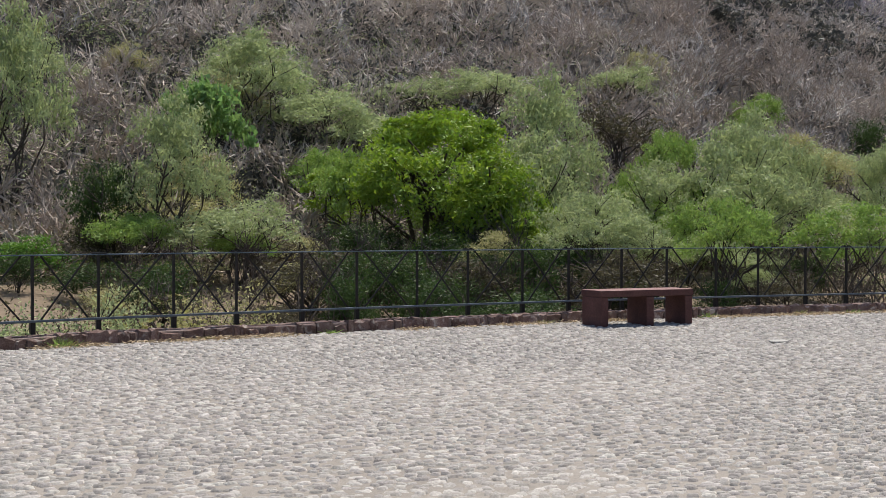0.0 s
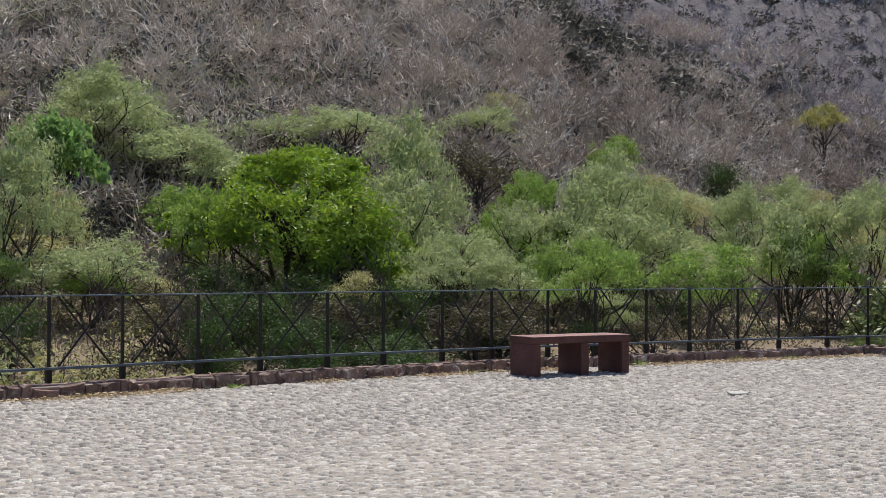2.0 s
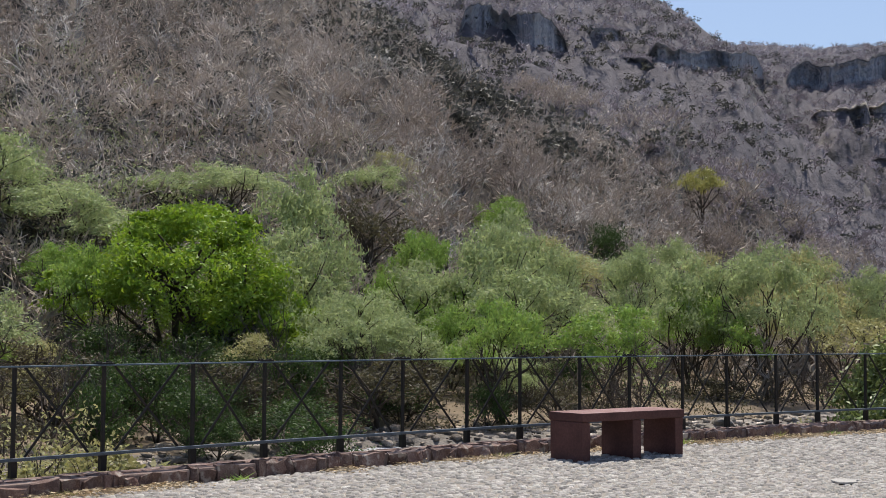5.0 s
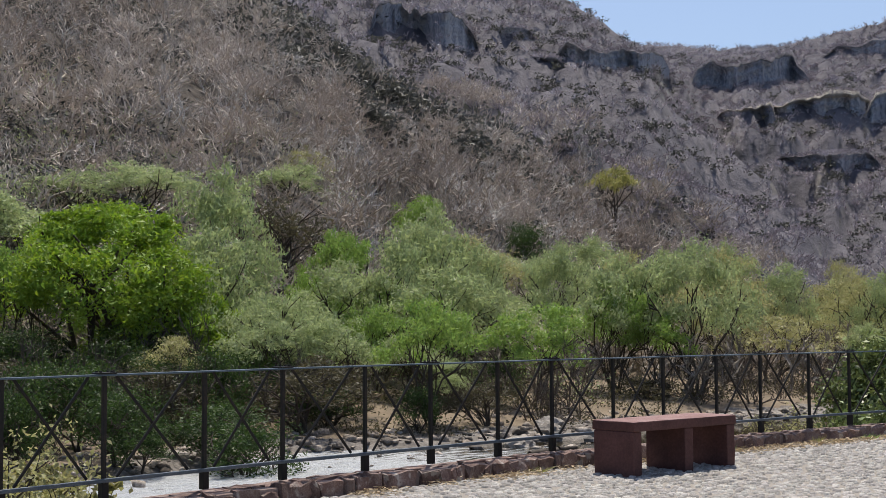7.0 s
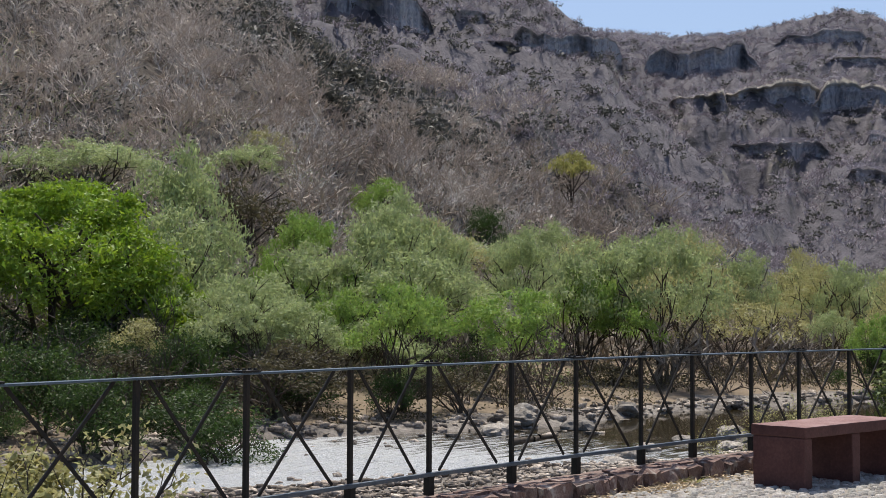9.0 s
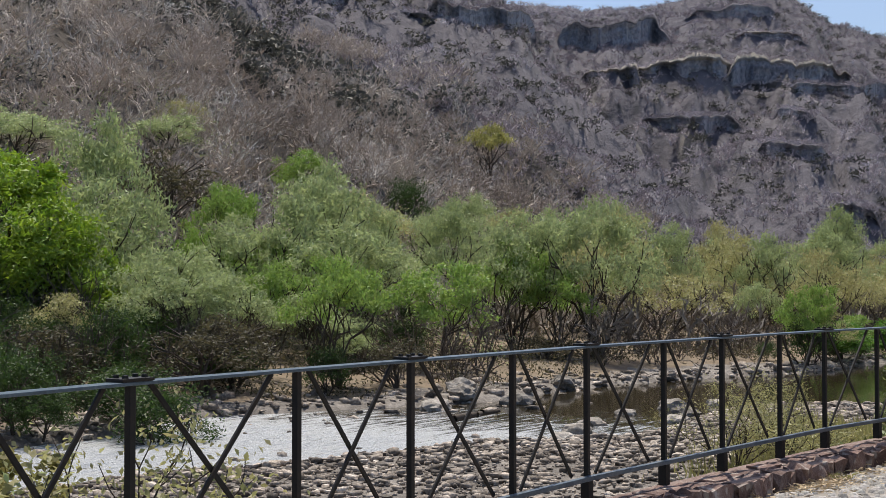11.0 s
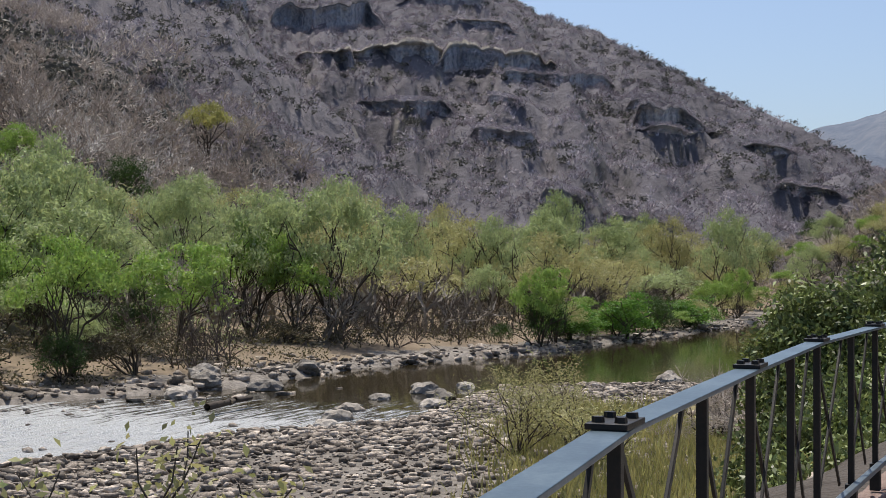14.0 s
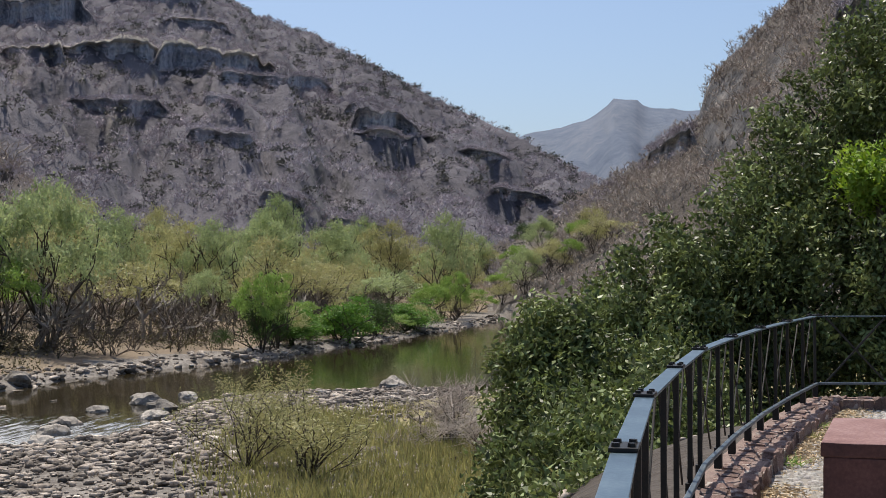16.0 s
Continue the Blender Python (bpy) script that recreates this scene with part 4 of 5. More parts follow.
x, y = scatter(rng, 520, 33, 50, 150, 245, 0.9)
brush("pale_saplings", "pale bare saplings high on the dry hillside", M_PALE, 24, [bare_shape(70 + i, 2, 3, 46, 0.9) for i in range(4)], x, y, 2.6, 4.6)
far_shapes = [bare_shape(80 + i, 4, 2, 22, 2.6, True) for i in range(6)]
mid_shapes = [bare_shape(120 + i, 3, 2, 44, 1.5, True) for i in range(5)]
x, y = scatter(rng, 25000, 5, 47, 212, 600, 0.8)
m = thin_by(x, y, rng, 0.022, 0.85)
brush("far_brush", "dry grey brush on the far mountainside", M_DRYHAZE, 5, far_shapes, x[m], y[m], 1.8, 4.0, 0.9)
on = np.concatenate(LEDGES)
rk = rng.integers(6, size=len(on))
sets = []
for k, (v, f) in enumerate(far_shapes):
    sz = rng.uniform(0.8, 2.6, (rk == k).sum())
    sets.append(clones(v, f, on[rk == k] - np.array([0, 0, 0.15]), np.stack([sz * 1.2, sz * 1.2, sz], 1), rng.uniform(0, 6.28, len(sz))))
tagged(new("ledge_brush", mesh_of("ledge_brush", *joined(sets), M_DRYHAZE)), "grey brush growing on the ledges of the cliffs", "brush", kind="stuff")
x, y = scatter(rng, 8200, -13, 12.5, 92, 262, 0.9)
m = thin_by(x, y, rng, 0.03, 1.0) & ((y < near_shore(x) - 3.5) | (land(x, y) > -2.4))
brush("slope_brush", "dry grey brush on the opposite slope", M_DRY, 6, mid_shapes, x[m], y[m], 1.8, 3.8)
x, y = scatter(rng, 5200, 6, 47, 215, 560, 0.8)
m = ~thin_by(x, y, rng, 0.022, 0.72)
x, y = x[m], y[m]
brush("far_dark_brush", "dark brush clumps where the far dry brush is thin", M_DARKGAP, 7, [small_leaves(np.random.default_rng(i).normal(size=(46, 3)) * np.array([0.34, 0.34, 0.22]) + np.array([0, 0, 0.4]), 0.3, 0.2, rng) for i in range(3)], x, y, 1.2, 2.8, 1.0)
# dark clumps along the crest, for brush and for the ridge's shadowed rock
ra = rng.uniform(34, 49, 520)
rd = np.interp(ra, *HILLS[0]["crest"]) * (1.005 - 0.16 * rng.uniform(0, 1, 520) ** 1.6)
keep = rng.uniform(0, 1, 520) < np.interp(ra, [34, 38, 42, 49], [0.12, 0.28, 0.4, 0.45])
x, y = CX + rd * np.cos(np.radians(ra)), CY + rd * np.sin(np.radians(ra))
brush("ridge_brush", "dark brush, also standing for shadowed rock, along the shoulder of the hill", M_DARKGAP, 14,
      [small_leaves(np.random.default_rng(i).normal(size=(110, 3)) * np.array([0.32, 0.32, 0.22]) + np.array([0, 0, 0.36]), 0.2, 0.13, rng) for i in range(4)], x[keep], y[keep], 2, 5, 1.0)
# leafless trees that stand among the green ones along the river
x = rng.uniform(62, 215, 150)
y = far_shore(x) + rng.uniform(9, 36, 150)
brush("bare_bank_trees", "leafless grey trees between the green trees of the bank", M_THICKET, 44, mid_shapes, x, y, 4.2, 7.0, 1.1)
# leafless saplings on the sandy bank
x = np.concatenate([rng.uniform(52, 130, 46), rng.uniform(12, 56, 40)])
y = far_shore(x) + np.concatenate([rng.uniform(4, 13, 46), rng.uniform(3, 20, 40)])
sap = [mesh_of("sapling", *bare_shape(200 + i, 4, 3, 190, 0.7), M_SAPLING) for i in range(5)]
for i in range(86):
    sz = float(rng.uniform(2.2, 5.2))
    ob = new("sapling", sap[i % 5])
    ob.matrix_basis = pose(float(x[i]), float(y[i]), float(land(x[i], y[i])), 0, 0, float(rng.uniform(0, 360))) @ Matrix.Diagonal((sz * 0.9, sz * 0.9, sz * 1.15, 1))
    tagged(ob, "leafless brown sapling on the sandy bank", "sapling", group="bare saplings on the bank")


# green understorey, dark and low
def leafy_stuff(name, label, mat, seed, x, y, per, spread, tall, leafl, leafw):
    r = np.random.default_rng(seed)
    z = land(x, y)
    p = np.stack([x, y, z], 1)
    q = np.repeat(p, per, 0) + np.stack([r.normal(size=len(p) * per) * spread, r.normal(size=len(p) * per) * spread, np.abs(r.normal(size=len(p) * per)) * tall], 1)
    return tagged(new(name, mesh_of(name, *leaves(q, leafl, leafw, r, 0.1), mat)), label, "bushes", kind="stuff")


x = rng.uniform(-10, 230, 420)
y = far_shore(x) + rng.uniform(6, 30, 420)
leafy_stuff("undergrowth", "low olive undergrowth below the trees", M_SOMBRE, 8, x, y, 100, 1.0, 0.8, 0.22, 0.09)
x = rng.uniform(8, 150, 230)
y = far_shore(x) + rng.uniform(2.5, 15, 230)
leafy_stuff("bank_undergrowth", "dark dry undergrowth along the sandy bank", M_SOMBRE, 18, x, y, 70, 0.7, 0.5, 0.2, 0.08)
x, y = np.concatenate([scatter(rng, 240, 34, 80, 78, 150), scatter(rng, 150, 54, 74, 76, 150)], 1)
leafy_stuff("green_scrub", "scattered grey green scrub among the dry brush", M_MESQ, 9, x, y, 110, 1.2, 1.3, 0.28, 0.1)


# ---- stones of the river ----
def stone_shape(seed, rings=4, seg=7):
    bm = bmesh.new()
    r = random.Random(seed)
    bmesh.ops.create_icosphere(bm, subdivisions=1, radius=0.5)
    off = Vector((r.uniform(0, 90), r.uniform(0, 90), 0))
    for v in bm.verts:
        d = v.co.normalized()
        v.co = d * (v.co.length + 0.3 * noise.noise(d * 1.5 + off) + r.uniform(-0.22, 0.22))
        v.co.z *= r.uniform(0.45, 0.95)
        v.co.x *= 1.15
    bm.verts.ensure_lookup_table()
    v = np.array([v.co[:] for v in bm.verts])
    f = np.array([[w.index for w in p.verts] for p in bm.faces])
    bm.free()
    return v, f


STONES = [stone_shape(i) for i in range(10)]


def stones(name, label, seed, x, y, lo, hi, lift=0.1, low=None):
    r = np.random.default_rng(seed)
    z = land(x, y)
    if low is not None:
        z = np.maximum(z, low)
    sets = []
    which = r.integers(10, size=len(x))
    for k, (v, f) in enumerate(STONES):
        m = which == k
        s = lo + (hi - lo) * r.uniform(0, 1, m.sum()) ** 3.6
        sets.append(clones(v, f, np.stack([x[m], y[m], z[m] + s * lift], 1), s[:, None] * r.uniform(0.65, 1.35, (m.sum(), 3)), r.uniform(0, 6.28, m.sum())))
    return tagged(new(name, mesh_of(name, *joined(sets), M_ROCK)), label, "stones", kind="stuff")


x = np.concatenate([rng.uniform(8, 60, 23000), rng.uniform(60, 165, 2200)])
yn = near_shore(x)
y = yn + 1.2 - np.abs(rng.normal(size=25200)) * np.interp(x, [10, 34, 45, 60, 100], [12, 10, 6.5, 4.5, 3])
stones("gravel_bank_stones", "grey river stones heaped on the near bank", 21, x, y, 0.06, 0.38, 0.2)
x = rng.uniform(5, 165, 3200)
y = far_shore(x) - 1 + np.abs(rng.normal(size=3200)) * np.interp(x, [10, 50, 75, 110], [5, 4.5, 2, 1])
stones("far_bank_stones", "dark and grey stones along the far bank", 22, x, y, 0.16, 0.7)
x = rng.uniform(10, 60, 900)
y = near_shore(x) + rng.uniform(0, 1, 900) ** 1.6 * (far_shore(x) - near_shore(x))
keep = (fbm(x * 0.1, y * 0.16, 55, 3) > 0.02) & (y < near_shore(x) + 3) | (x > 38) & (x < 50) & (y > far_shore(x) - 4.5) | (rng.uniform(0, 1, 900) < 0.03)
stones("rapids_stones", "wet stones standing out of the rapids", 23, x[keep], y[keep], 0.22, 0.7, 0.14, WATER - 0.05)


def boulder(x, y, size, seed):
    bm = bmesh.new()
    bmesh.ops.create_icosphere(bm, subdivisions=3, radius=0.5)
    off = Vector((seed * 7.3, 3.1, seed))
    for v in bm.verts:
        d = v.co.normalized()
        v.co = d * (0.5 + 0.2 * noise.noise(d * 1.3 + off) + 0.17 * abs(noise.noise(d * 2.6 + off)) + 0.05 * noise.noise(d * 8 + off))
        v.co.z *= 0.7
    me = bpy.data.meshes.new("boulder")
    bm.to_mesh(me)
    bm.free()
    me.materials.append(M_ROCKOB)
    ob = new("boulder", me)
    ob.matrix_basis = pose(x, y, max(float(land(x, y)), WATER - 0.1) + size * 0.1, 0, 0, seed * 50) @ Matrix.Diagonal((size * 1.2, size, size, 1))
    return tagged(ob, "large pale river boulder among smaller stones", "boulder", group="boulders by the river")


for i, (bx, by, bs) in enumerate(((53, 25.5, 1.3), (50.5, 23.6, 1.1), (47, 22.5, 0.9), (56, 24.6, 0.8), (52, 37, 1.5), (50, 35.6, 1.2), (51, 33, 1.3), (46, 34.5, 1.3), (64, 16.4, 1.2), (44, 25, 0.9),
                                  (41, 24, 1.0), (60, 35.5, 1.2), (38, 23, 0.9), (49, 26, 0.8))):
    boulder(bx, by, bs, i)

# driftwood log on the rapids
rl = np.random.default_rng(3)
seg = [(40 + 0.55 * i, 29.2 + 0.05 * i + 0.05 * rl.normal(), WATER + 0.38 + 0.02 * rl.normal(), 40 + 0.55 * (i + 1), 29.2 + 0.05 * (i + 1), WATER + 0.38, 0.16 - 0.01 * i, 0.15 - 0.01 * i) for i in range(7)]
tagged(new("driftwood_log", mesh_of("driftwood_log", *prisms(seg, 8), M_BARK)), "dark driftwood log lying on stones in the rapids", "log")


# ---- grass and shrubs below the square ----
def grass(name, label, seed, n, x0, x1, y0, y1, tall, mat):
    r = np.random.default_rng(seed)
    x, y = r.uniform(x0, x1, n), r.uniform(y0, y1, n)
    m = (fbm(x * 0.2, y * 0.2, 31, 3) > -0.28 + r.normal(size=n) * 0.12) & (y < near_shore(x) - 4.5) & (y < 0.36 * (x + 8) - 1 + r.normal(size=n)) & (land(x, y) < -1.2) & (x < 47 - 0.25 * (y - 12) + r.normal(size=n) * 1.5)
    x, y = x[m], y[m]
    z = land(x, y)
    h = tall * r.uniform(0.4, 1.2, len(x))
    b = np.stack([x, y, z - 0.05], 1)
    t = b + np.stack([r.normal(size=len(x)) * 0.16, r.normal(size=len(x)) * 0.16, h], 1)
    w = r.normal(size=(len(x), 3)) * 0.012
    w[:, 2] = 0
    mid = (b + t) / 2 + w * 0.6
    v = np.stack([b - w, b + w, mid + w * 0.9, t], 1).reshape(-1, 3)
    return tagged(new(name, mesh_of(name, v, np.arange(len(v)).reshape(-1, 4), mat)), label, "grass", kind="stuff")


grass("bank_grass", "tall dry green grass on the bank below the wall", 41, 100000, 10, 58, 0, 20, 0.55, M_GRASS)


def shrub(x, y, tall, wide, mat, seed, n, label, leafl=0.14, leafw=0.035, bare=False):
    r = np.random.default_rng(seed)
    segs = []
    for k in range(9):
        h = r.normal(size=3) * 0.42
        h[2] = 1
        grow(r, np.array([r.normal() * 0.012, r.normal() * 0.012, 0]), h, tall * 0.42, 0.022, 3, 2, 0.4, 0.7, 0.14, segs)
    s = np.array(segs)
    t = thing("shrub", label, "shrub", pose(x, y, float(land(x, y)) - 0.05) @ Matrix.Diagonal((wide / tall, wide / tall, 1, 1)))
    part("branchwork", mesh_of("branchwork", *prisms(s[:, :8], 4), M_BARK), t)
    if bare:
        at = s[r.integers(len(s), size=n)]
        st = at[:, :3] + (at[:, 3:6] - at[:, :3]) * r.uniform(0, 1, (n, 1))
        tw = np.concatenate([st, st + r.normal(size=(n, 3)) * 0.22 + np.array([0, 0, 0.12]), np.full((n, 1), 0.007), np.full((n, 1), 0.003)], 1)
        part("twig_crown", mesh_of("twig_crown", *prisms(tw, 3), mat), t)
    else:
        at = s[s[:, 8] <= 2]
        at = at[r.integers(len(at), size=n)]
        p = at[:, :3] + (at[:, 3:6] - at[:, :3]) * r.uniform(0, 1, (n, 1)) + r.normal(size=(n, 3)) * 0.1
        part("foliage", mesh_of("foliage", *leaves(p, leafl, leafw, r, 0.0), mat), t)
    return t


shrub(31.5, 13.2, 3.2, 4.2, M_OLIVE, 1, 3400, "feathery yellow green shrub on the bank", 0.1, 0.022)
shrub(35.5, 13.6, 2.8, 3.6, M_OLIVE, 2, 2600, "feathery yellow green shrub on the bank", 0.1, 0.022)
shrub(29.5, 10.8, 2.1, 3.6, M_OLIVE, 3, 2600, "feathery yellow green shrub on the bank", 0.1, 0.022)
shrub(38, 8.6, 2.3, 3.6, M_DRY, 4, 1500, "bare grey twiggy shrub on the bank", bare=True)
shrub(34.5, 6.6, 1.9, 3.0, M_DRY, 5, 1200, "bare grey twiggy shrub on the bank", bare=True)
for i, (bx, by, tp, wd, n) in enumerate(((-2.4, 3.2, 0.5, 2.0, 700), (-3.7, 3.5, 0.4, 2.2, 900), (-5.0, 3.1, 0.3, 2.2, 900), (-1.0, 4.8, 0.0, 2.2, 800), (-6.2, 4.2, 0.3, 2.4, 900), (-4.4, 5.6, 0.1, 3, 1100),
                                      (-2.2, 6.4, -0.3, 3, 1000), (0.8, 7.6, -0.9, 3, 1000), (-6.5, 7.5, 0.2, 3.4, 1100))):
    shrub(bx, by, tp - float(land(bx, by)), wd, M_MESQ if i % 3 else M_OLIVE, 60 + i, int(n * 4.6), "straggling leafy shrub growing on the slope below the railing", 0.055, 0.028)
for i, (bx, by) in enumerate(((-5, 11), (-2, 13), (2, 14), (-9, 11), (6, 17), (-6, 16), (9, 20), (0, 18), (4, 21))):
    shrub(bx, by, 2.6 + 0.3 * (i % 3), 4.2, M_MESQ2 if i % 2 else M_GRASS, 30 + i, 1800, "tangled green shrub on the near bank", 0.2, 0.1)


def glossy_tree(x, y, lobes, seed, n, label, mat=M_GLOSS):
    """A broad evergreen: a forked trunk and a crown of large pointed leaves in overlapping lobes."""
    r = np.random.default_rng(seed)
    z = float(land(x, y))
    t = thing("evergreen_tree", label, "tree", pose(x, y, z))
    segs = []
    for cx, cy, cz, rad in lobes:
        p, q = np.array([0.0, 0, -0.2]), np.array([cx - x, cy - y, cz - z])
        m1 = p * 0.5 + q * 0.5 + r.normal(size=3) * 0.25
        segs += [(*p, *m1, 0.16, 0.11), (*m1, *q, 0.11, 0.05)]
        for k in range(9):
            e = q + np.clip(r.normal(size=3) * 0.4, -0.5, 0.5) * rad
            segs.append((*q, *e, 0.04, 0.012))
    part("trunk", mesh_of("trunk", *prisms(segs, 7), M_BARK), t)
    pts = []
    for cx, cy, cz, rad in lobes:
        k = int(n * rad ** 2 / sum(l[3] ** 2 for l in lobes))
        cl = r.normal(size=(int(70 * rad), 3))
        cl /= np.linalg.norm(cl, axis=1, keepdims=True)
        cl *= r.uniform(0.72, 1.03, (len(cl), 1)) * rad
        pick = r.integers(len(cl), size=k)
        deep = np.where(r.uniform(0, 1, (k, 1)) < 0.45, r.uniform(0.35, 0.9, (k, 1)), 1.0)
        pts.append(cl[pick] * deep + r.normal(size=(k, 3)) * 0.13 + np.array([cx - x, cy - y, cz - z]))
    pts = np.concatenate(pts)
    v, f = leaves(pts, 0.12, 0.05, r, 0.3)
    part("crown", mesh_of("crown", v, f, mat), t)
    return t


glossy_tree(15.6, 1.0, [(14.6, 2.25, -0.75, 1.3), (14.6, 2.3, 0.2, 0.85), (15.4, 1.6, -0.1, 1.45), (16.4, 0.5, 0.75, 1.6), (14.7, 1.9, -2.8, 1.8), (9.3, 0.8, -1.5, 1.1), (10.6, 1.35, -1.7, 1.3), (12.2, 1.7, -1.9, 1.5), (11.4, 0.5, -1.2, 1.4), (13.2, 0.8, -1.0, 1.6), (16.2, 0.6, -1.8, 2.0)], 51, 150000,
            "dense evergreen tree with glossy dark leaves beyond the railing")
glossy_tree(17.6, -2.6, [(17.2, -1.15, 2.1, 1.45), (17.9, -2.4, 3.5, 1.6), (18.4, -3.6, 4.8, 1.7), (17.0, -1.6, 0.6, 2.0), (16.6, -4.2, 1.2, 2.3), (18.4, -5.2, 5.3, 2.0), (16.4, -3.6, -1.4, 2.2)], 52, 125000,
            "tall evergreen tree with glossy dark leaves beyond the railing")
glossy_tree(16.3, -3.0, [(16.1, -2.75, 2.95, 0.6), (15.9, -3.4, 3.0, 0.75)], 53, 7000, "bright yellow green tree among the dark evergreens", M_PARKIN)


# ---- the railing ----
RAIL_Z, FOOT_Z, LOW_Z = 1.02, 0.17, 0.31


def build_railing():
    fence = thing("railing", "black iron railing with crossed braces on a low stone kerb", "railing")
    post_me = box_mesh("post", (0.028, 0.028, RAIL_Z - 0.012 - FOOT_Z), M_IRON, 0.003, (0, 0, (RAIL_Z - 0.012 + FOOT_Z) / 2))
    sleeve_me = box_mesh("sleeve", (0.052, 0.052, LOW_Z - FOOT_Z), M_IRON, 0.004, (0, 0, (LOW_Z + FOOT_Z) / 2))
    plate_me = box_mesh("plate", (0.15, 0.082, 0.012), M_IRON, 0.002)
    bolt = bmesh.new()
    bmesh.ops.create_cone(bolt, cap_ends=True, segments=6, radius1=0.0125, radius2=0.0115, depth=0.011)
    bolt_me = bpy.data.meshes.new("bolt")
    bolt.to_mesh(bolt_me)
    bolt.free()
    bolt_me.materials.append(M_IRON)
    up = Vector((0, 0, 1))

    def bar(name, p, q, wide, deep, mat, rot=0.0):
        m, n = beam(p, q, wide, deep)
        part(name, box_mesh(name, (n, wide, deep), mat, min(wide, deep) * 0.2), fence, at=m @ pose(0, 0, 0, rot, 0, 0))

    for (x0, y0), (x1, y1) in zip(PLATES[:-1], PLATES[1:]):
        a, b = Vector((x0, y0, 0)), Vector((x1, y1, 0))
        u = (b - a).normalized()
        side = up.cross(u)
        ang = math.degrees(math.atan2(u.y, u.x))
        mid = a.lerp(b, 0.53)
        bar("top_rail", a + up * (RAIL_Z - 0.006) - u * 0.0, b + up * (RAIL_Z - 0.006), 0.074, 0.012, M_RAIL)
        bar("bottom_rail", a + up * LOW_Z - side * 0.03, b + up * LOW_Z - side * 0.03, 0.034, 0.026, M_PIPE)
        for p in (a, mid):
            part("post", post_me, fence, at=pose(p.x, p.y, 0, 0, 0, ang))
            part("sleeve", sleeve_me, fence, at=pose(p.x, p.y, 0, 0, 0, ang))
        pl = part("plate", plate_me, fence, "bolted splice plate", at=pose(a.x, a.y, RAIL_Z + 0.007, 0, 0, ang))
        for sx in (-0.045, 0.045):
            for sy in (-0.022, 0.022):
                part("bolt", bolt_me, pl, at=pose(sx, sy, 0.0115, 0, 0, 17))
        for p, q in ((a, mid), (mid, b)):
            for s, (f0, f1) in ((0.022, (0.14, 0.86)), (0.034, (0.86, 0.14))):
                bar("brace", p.lerp(q, f0) + up * (LOW_Z + 0.01) + side * s, p.lerp(q, f1) + up * (RAIL_Z - 0.014) + side * s, 0.01, 0.02, M_IRON)
    return fence


build_railing()


# ---- bench ----
def build_bench():
    bench = thing("bench", "oxide red concrete bench standing on the cobbled square", "bench", pose(1.93, -1.125, 0.02, 0, 0, -7.5))
    L, W, Ht, T = 1.44, 0.48, 0.485, 0.085
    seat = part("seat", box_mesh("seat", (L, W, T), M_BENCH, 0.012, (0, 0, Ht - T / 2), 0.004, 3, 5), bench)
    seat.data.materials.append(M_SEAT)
    # upward faces of the seat take the paler red
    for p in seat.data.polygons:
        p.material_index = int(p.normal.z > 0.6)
    for i, x in enumerate((-L / 2 + 0.062, 0.045, L / 2 - 0.062)):
        part("leg", box_mesh("leg", (0.115, W - 0.03, Ht - T + 0.03), M_BENCH, 0.01, (x, 0, (Ht - T + 0.03) / 2 - 0.03), 0.004, 8 + i, 4), bench)
    return bench


build_bench()


# ---- small things on the square ----
def litter(seed, n):
    r = np.random.default_rng(seed)
    t = r.uniform(0, 1, n)
    i = r.integers(3, 12, n)
    P = np.array(PLATES)
    p = P[i] + (P[i + 1] - P[i]) * t[:, None]
    d = P[i + 1] - P[i]
    d /= np.linalg.norm(d, axis=1, keepdims=True)
    nrm = np.stack([d[:, 1], -d[:, 0]], 1)
    dens = fbm(p[:, 0] * 0.9, p[:, 1] * 0, 7, 3)
    m = dens + r.normal(size=n) * 0.12 > -0.1
    q = p + nrm * (0.31 + np.abs(r.normal(size=(n, 1))) * 0.14)
    pts = np.stack([q[:, 0], q[:, 1], 0.052 + np.abs(r.normal(size=n)) * 0.014], 1)[m]
    tagged(new("leaf_litter", mesh_of("leaf_litter", *leaves(pts, 0.05, 0.01, r, 0, 0.85), M_STRAW)), "straw coloured dry leaf litter along the kerb", "leaf litter", kind="stuff")


litter(77, 13000)


def weed(x, y, seed, tall, n, mat):
    r = np.random.default_rng(seed)
    b = np.stack([r.normal(size=n) * 0.05, r.normal(size=n) * 0.05, np.zeros(n)], 1)
    t = b + np.stack([r.normal(size=n) * 0.09, r.normal(size=n) * 0.09, tall * r.uniform(0.4, 1, n)], 1)
    v, f = twigs_of(b, t, np.full(n, 0.008), r)
    ob = new("weed", mesh_of("weed", v, f, mat))
    ob.matrix_basis = pose(x, y, 0.035)
    return tagged(ob, "small tuft of green weed at the foot of the kerb", "weed", group="weeds along the kerb")


for i, (wx, wy, wt) in enumerate(((-5.55, -0.42, 0.16), (-5.4, -0.4, 0.1), (-2.2, -0.26, 0.08), (0.9, -0.39, 0.08), (3.6, -0.72, 0.1), (5.2, -0.98, 0.12), (6.1, -1.14, 0.09), (-3.8, -0.3, 0.07))):
    weed(wx, wy, i, wt, 60, M_GRASS if i % 2 else M_MESQ2)
bm = bmesh.new()
bmesh.ops.create_circle(bm, cap_ends=True, segments=22, radius=1)
for v in bm.verts:
    v.co *= 0.17 * (1 + 0.35 * noise.noise(v.co * 1.7))
    v.co.y *= 0.6
ext = bmesh.ops.extrude_face_region(bm, geom=bm.faces[:])
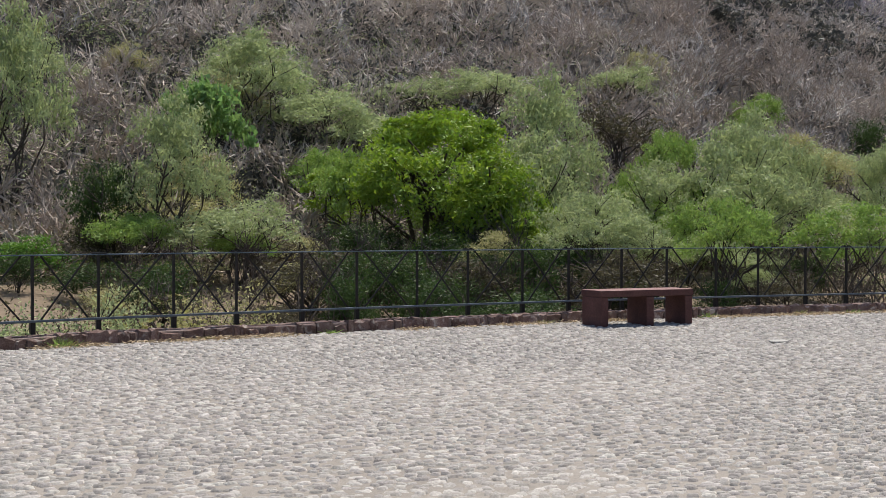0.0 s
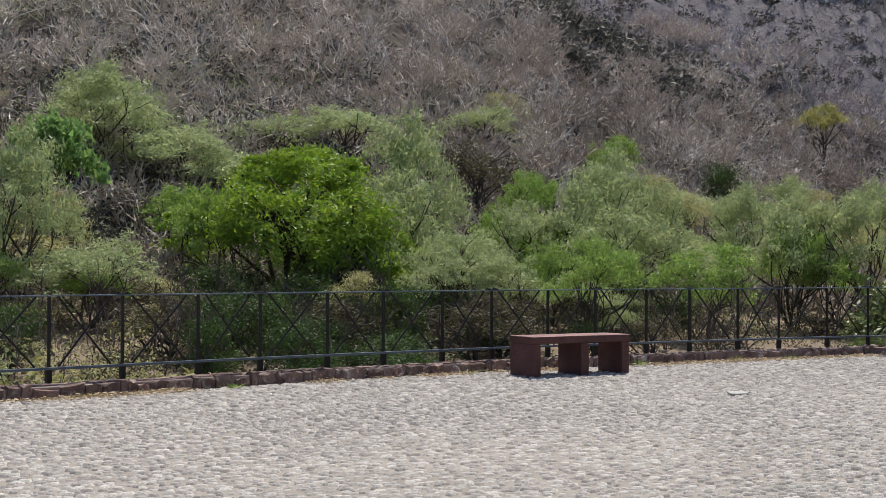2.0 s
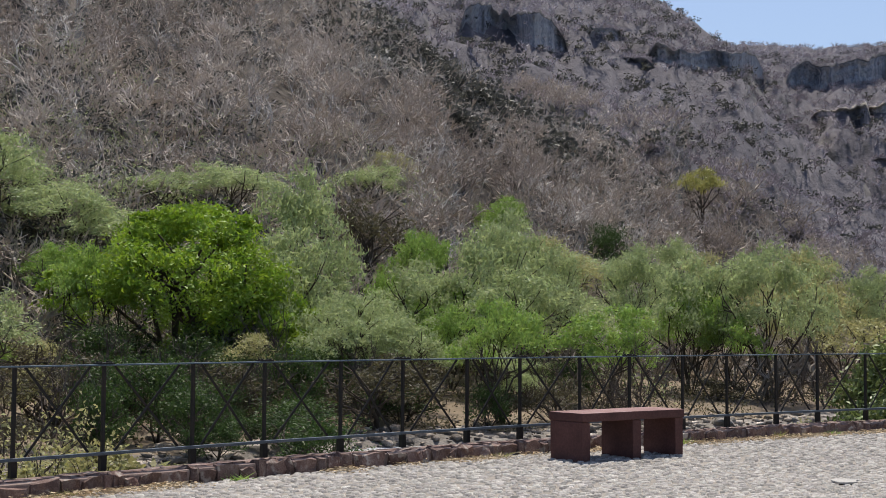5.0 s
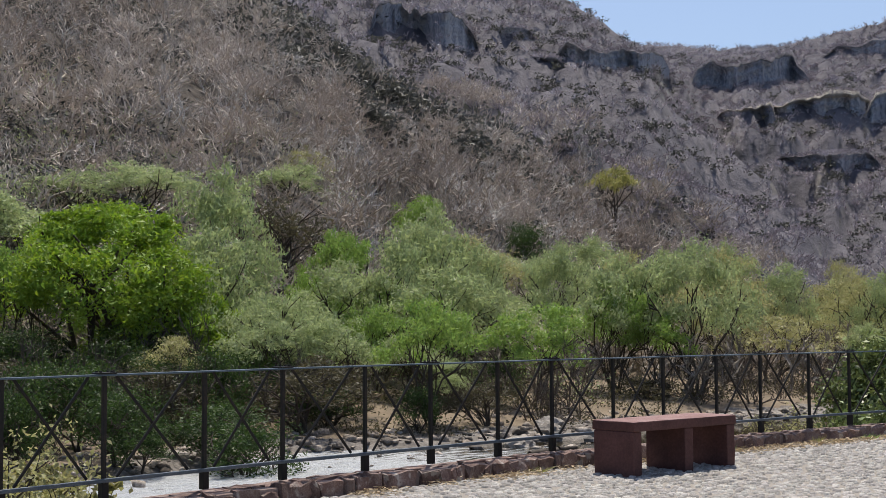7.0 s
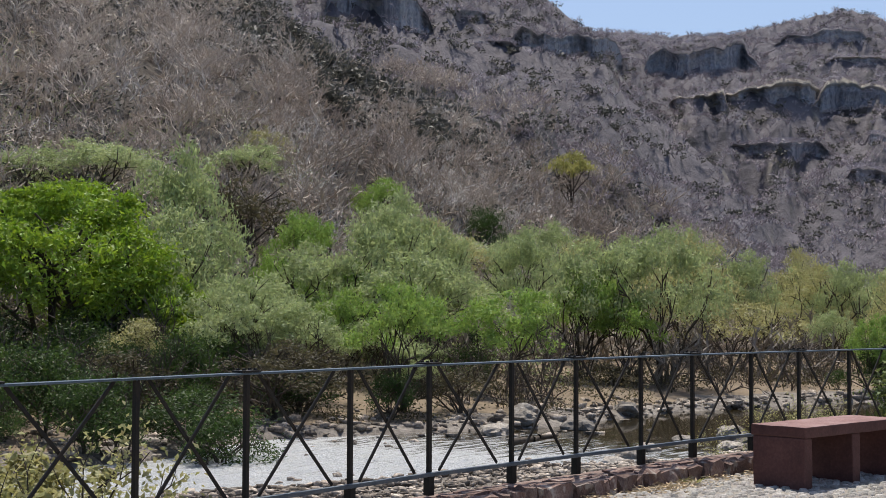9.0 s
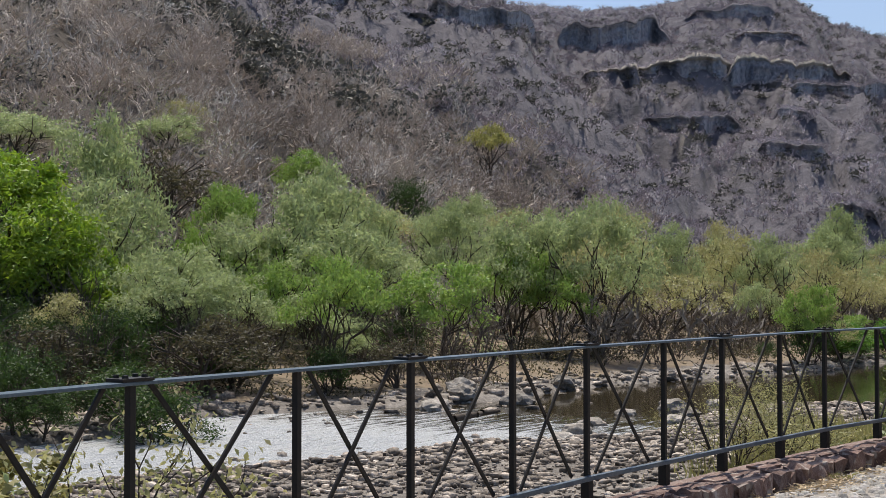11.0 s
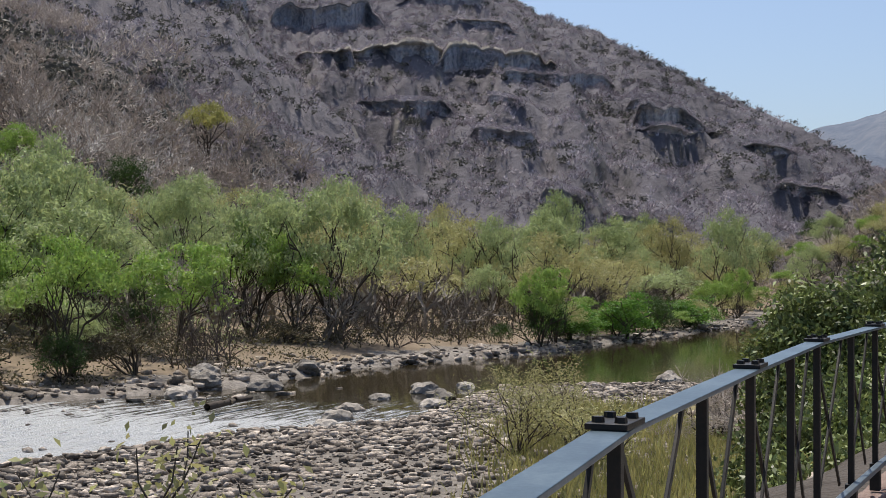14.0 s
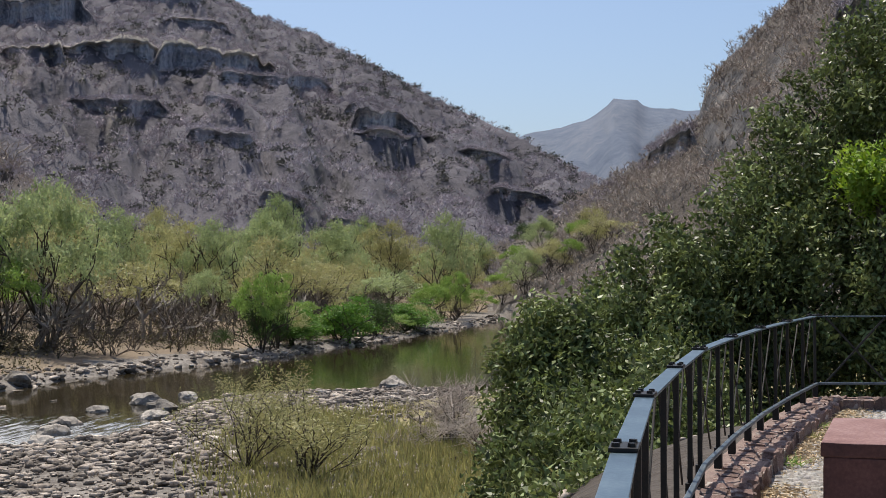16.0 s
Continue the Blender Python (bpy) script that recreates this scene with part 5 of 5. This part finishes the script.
bmesh.ops.translate(bm, vec=(0, 0, 0.012), verts=[g for g in ext["geom"] if isinstance(g, bmesh.types.BMVert)])
me = bpy.data.meshes.new("lime_patch")
bm.to_mesh(me)
bm.free()
me.materials.append(M_WHITE)
patch = new("lime_patch", me)
patch.matrix_basis = pose(1.8, -3.69, 0.006, 0, 0, 20)
tagged(patch, "flat whitish lime patch on the cobbles", "patch")


# ---- kerb of rough stones, in pieces ----
def build_kerb():
    kerb = tagged(new("kerb"), "low kerb of rough red volcanic stones in mortar", "kerb", kind="structure")
    r = random.Random(4)
    shapes = []
    for k in range(8):
        bm = bmesh.new()
        bmesh.ops.create_cube(bm, size=1)
        bmesh.ops.subdivide_edges(bm, edges=bm.edges[:], cuts=1, use_grid_fill=True)
        for v in bm.verts:
            n = v.co.length
            v.co *= 0.5 / max(abs(v.co.x), abs(v.co.y), abs(v.co.z)) * (1 - 0.16 * (n - 0.5) / 0.37)
            v.co += Vector(noise.noise_vector(v.co * 2.3 + Vector((k * 5.0, 0, 0)))) * 0.17
        me = bpy.data.meshes.new("stone")
        bm.to_mesh(me)
        bm.free()
        me.materials.append(M_CURB)
        shapes.append(me)
    for (x0, y0), (x1, y1) in zip(PLATES[:-1], PLATES[1:]):
        a, b = Vector((x0, y0, 0)), Vector((x1, y1, 0))
        u = (b - a).normalized()
        side = Vector((0, 0, 1)).cross(u)
        ang = math.degrees(math.atan2(u.y, u.x))
        n = (b - a).length
        m, ln = beam(a - side * 0.1 + Vector((0, 0, 0.03)), b - side * 0.1 + Vector((0, 0, 0.03)), 1, 1)
        part("core", box_mesh("core", (ln + 0.02, 0.36, 0.255), M_MORTAR, 0.015, (0, 0, 0), 0.012, r.randint(0, 99), 6), kerb, at=m)
        pos = 0.0
        while pos < n - 0.04:
            w = min(r.choice((0.1, 0.16, 0.22, 0.3)) * r.uniform(0.85, 1.2), n - pos)
            c = a + u * (pos + w / 2) - side * 0.245
            part("stone", shapes[r.randrange(8)], kerb, at=pose(c.x, c.y, 0.07 + r.uniform(-0.02, 0.014), r.uniform(-6, 6), r.uniform(-7, 7), ang + r.uniform(-9, 9)) @ Matrix.Diagonal((w * 0.98, r.uniform(0.12, 0.18), r.uniform(0.17, 0.24), 1)))
            pos += w
        pos = 0.0
        while pos < n - 0.04:
            w = min(r.uniform(0.15, 0.3), n - pos)
            c = a + u * (pos + w / 2) - side * 0.09
            part("stone", shapes[r.randrange(8)], kerb, at=pose(c.x, c.y, 0.135 + r.uniform(-0.01, 0.008), 0, 0, ang + r.uniform(-6, 6)) @ Matrix.Diagonal((w * 0.96, r.uniform(0.15, 0.2), 0.075, 1)))
            pos += w


build_kerb()


# ---- cobbles of the square ----
def cobble_shape(seed, n=5):
    r = random.Random(seed)
    ang = [2 * math.pi * (k + r.uniform(-0.25, 0.25)) / n for k in range(n)]
    rad = [r.uniform(0.85, 1.12) for _ in range(n)]
    v = [(0.5 * q * math.cos(t), 0.5 * q * math.sin(t), 0.0) for t, q in zip(ang, rad)]
    v += [(0.37 * q * math.cos(t), 0.37 * q * math.sin(t), 0.88 + r.uniform(-0.12, 0.12)) for t, q in zip(ang, rad)]
    v.append((0, 0, 1.04))
    f = []
    for k in range(n):
        j = (k + 1) % n
        f += [(k, j, n + j), (k, n + j, n + k), (n + k, n + j, 2 * n)]
    return np.array(v), np.array(f)


def build_cobbles():
    r = np.random.default_rng(99)
    shapes = []
    for k in range(8):
        shapes.append(cobble_shape(k))
    pitch = 0.083
    gx, gy = np.meshgrid(np.arange(-17, 9.4, pitch), np.arange(-17.5, 0.2, pitch * 0.9))
    gx = gx + (np.arange(gx.shape[0]) % 2)[:, None] * pitch / 2
    x, y = gx.ravel() + r.normal(size=gx.size) * 0.022, gy.ravel() + r.normal(size=gx.size) * 0.022
    edge = np.interp(x, EDGE_X, EDGE_Y)
    right = 8.2 + (-1.2 - y) * 0.21
    inside = (y < edge - 0.33) & (x < right - 0.33)
    dx, dy = x + 10.4, y + 14.8
    view = np.degrees(np.arctan2(dy, dx))
    inside &= (view > 33) & (view < 84) & (np.hypot(dx, dy) > 4.6) | (y > -9) & (x > -8.8)
    inside &= np.hypot(x + 8.5, y + 5) < 20
    x, y = x[inside], y[inside]
    high = 0.019 + 0.007 * fbm(x * 0.35, y * 0.35, 5, 3) + r.normal(size=len(x)) * 0.003
    low = -0.012 + 0.05 * smooth(-3.2, -0.4, np.maximum(y - np.interp(x, EDGE_X, EDGE_Y), (x - 8.2 - (-1.2 - y) * 0.21) * 0.97))
    sx, sy = r.uniform(0.06, 0.118, len(x)), r.uniform(0.05, 0.086, len(x))
    turn = r.uniform(-1.2, 1.2, len(x))
    pick = r.integers(8, size=len(x))
    own = (np.abs(x + 6.6) < 1.2) & (np.abs(y + 9.0) < 0.5)
    own &= np.cumsum(own) <= 300
    square = tagged(new("square"), "cobbled square of pale grey and pinkish river stones", "pavement", kind="structure")
    meshes = []
    sets = []
    for k, (v, f) in enumerate(shapes):
        meshes.append(mesh_of("cobblestone", v, f, M_COBBLE_OB, smooth=False))
        m = (pick == k) & ~own
        sets.append(clones(v, f, np.stack([x[m], y[m], low[m]], 1), np.stack([sx[m], sy[m], high[m]], 1), turn[m]))
    rest = part("cobbles", mesh_of("cobbles", *joined(sets), M_COBBLE), square)
    tagged(rest, kind="stuff")
    for i in np.nonzero(own)[0]:
        part("cobblestone", meshes[pick[i]], square, at=pose(x[i], y[i], low[i], 0, 0, math.degrees(turn[i])) @ Matrix.Diagonal((sx[i], sy[i], high[i], 1)))


build_cobbles()
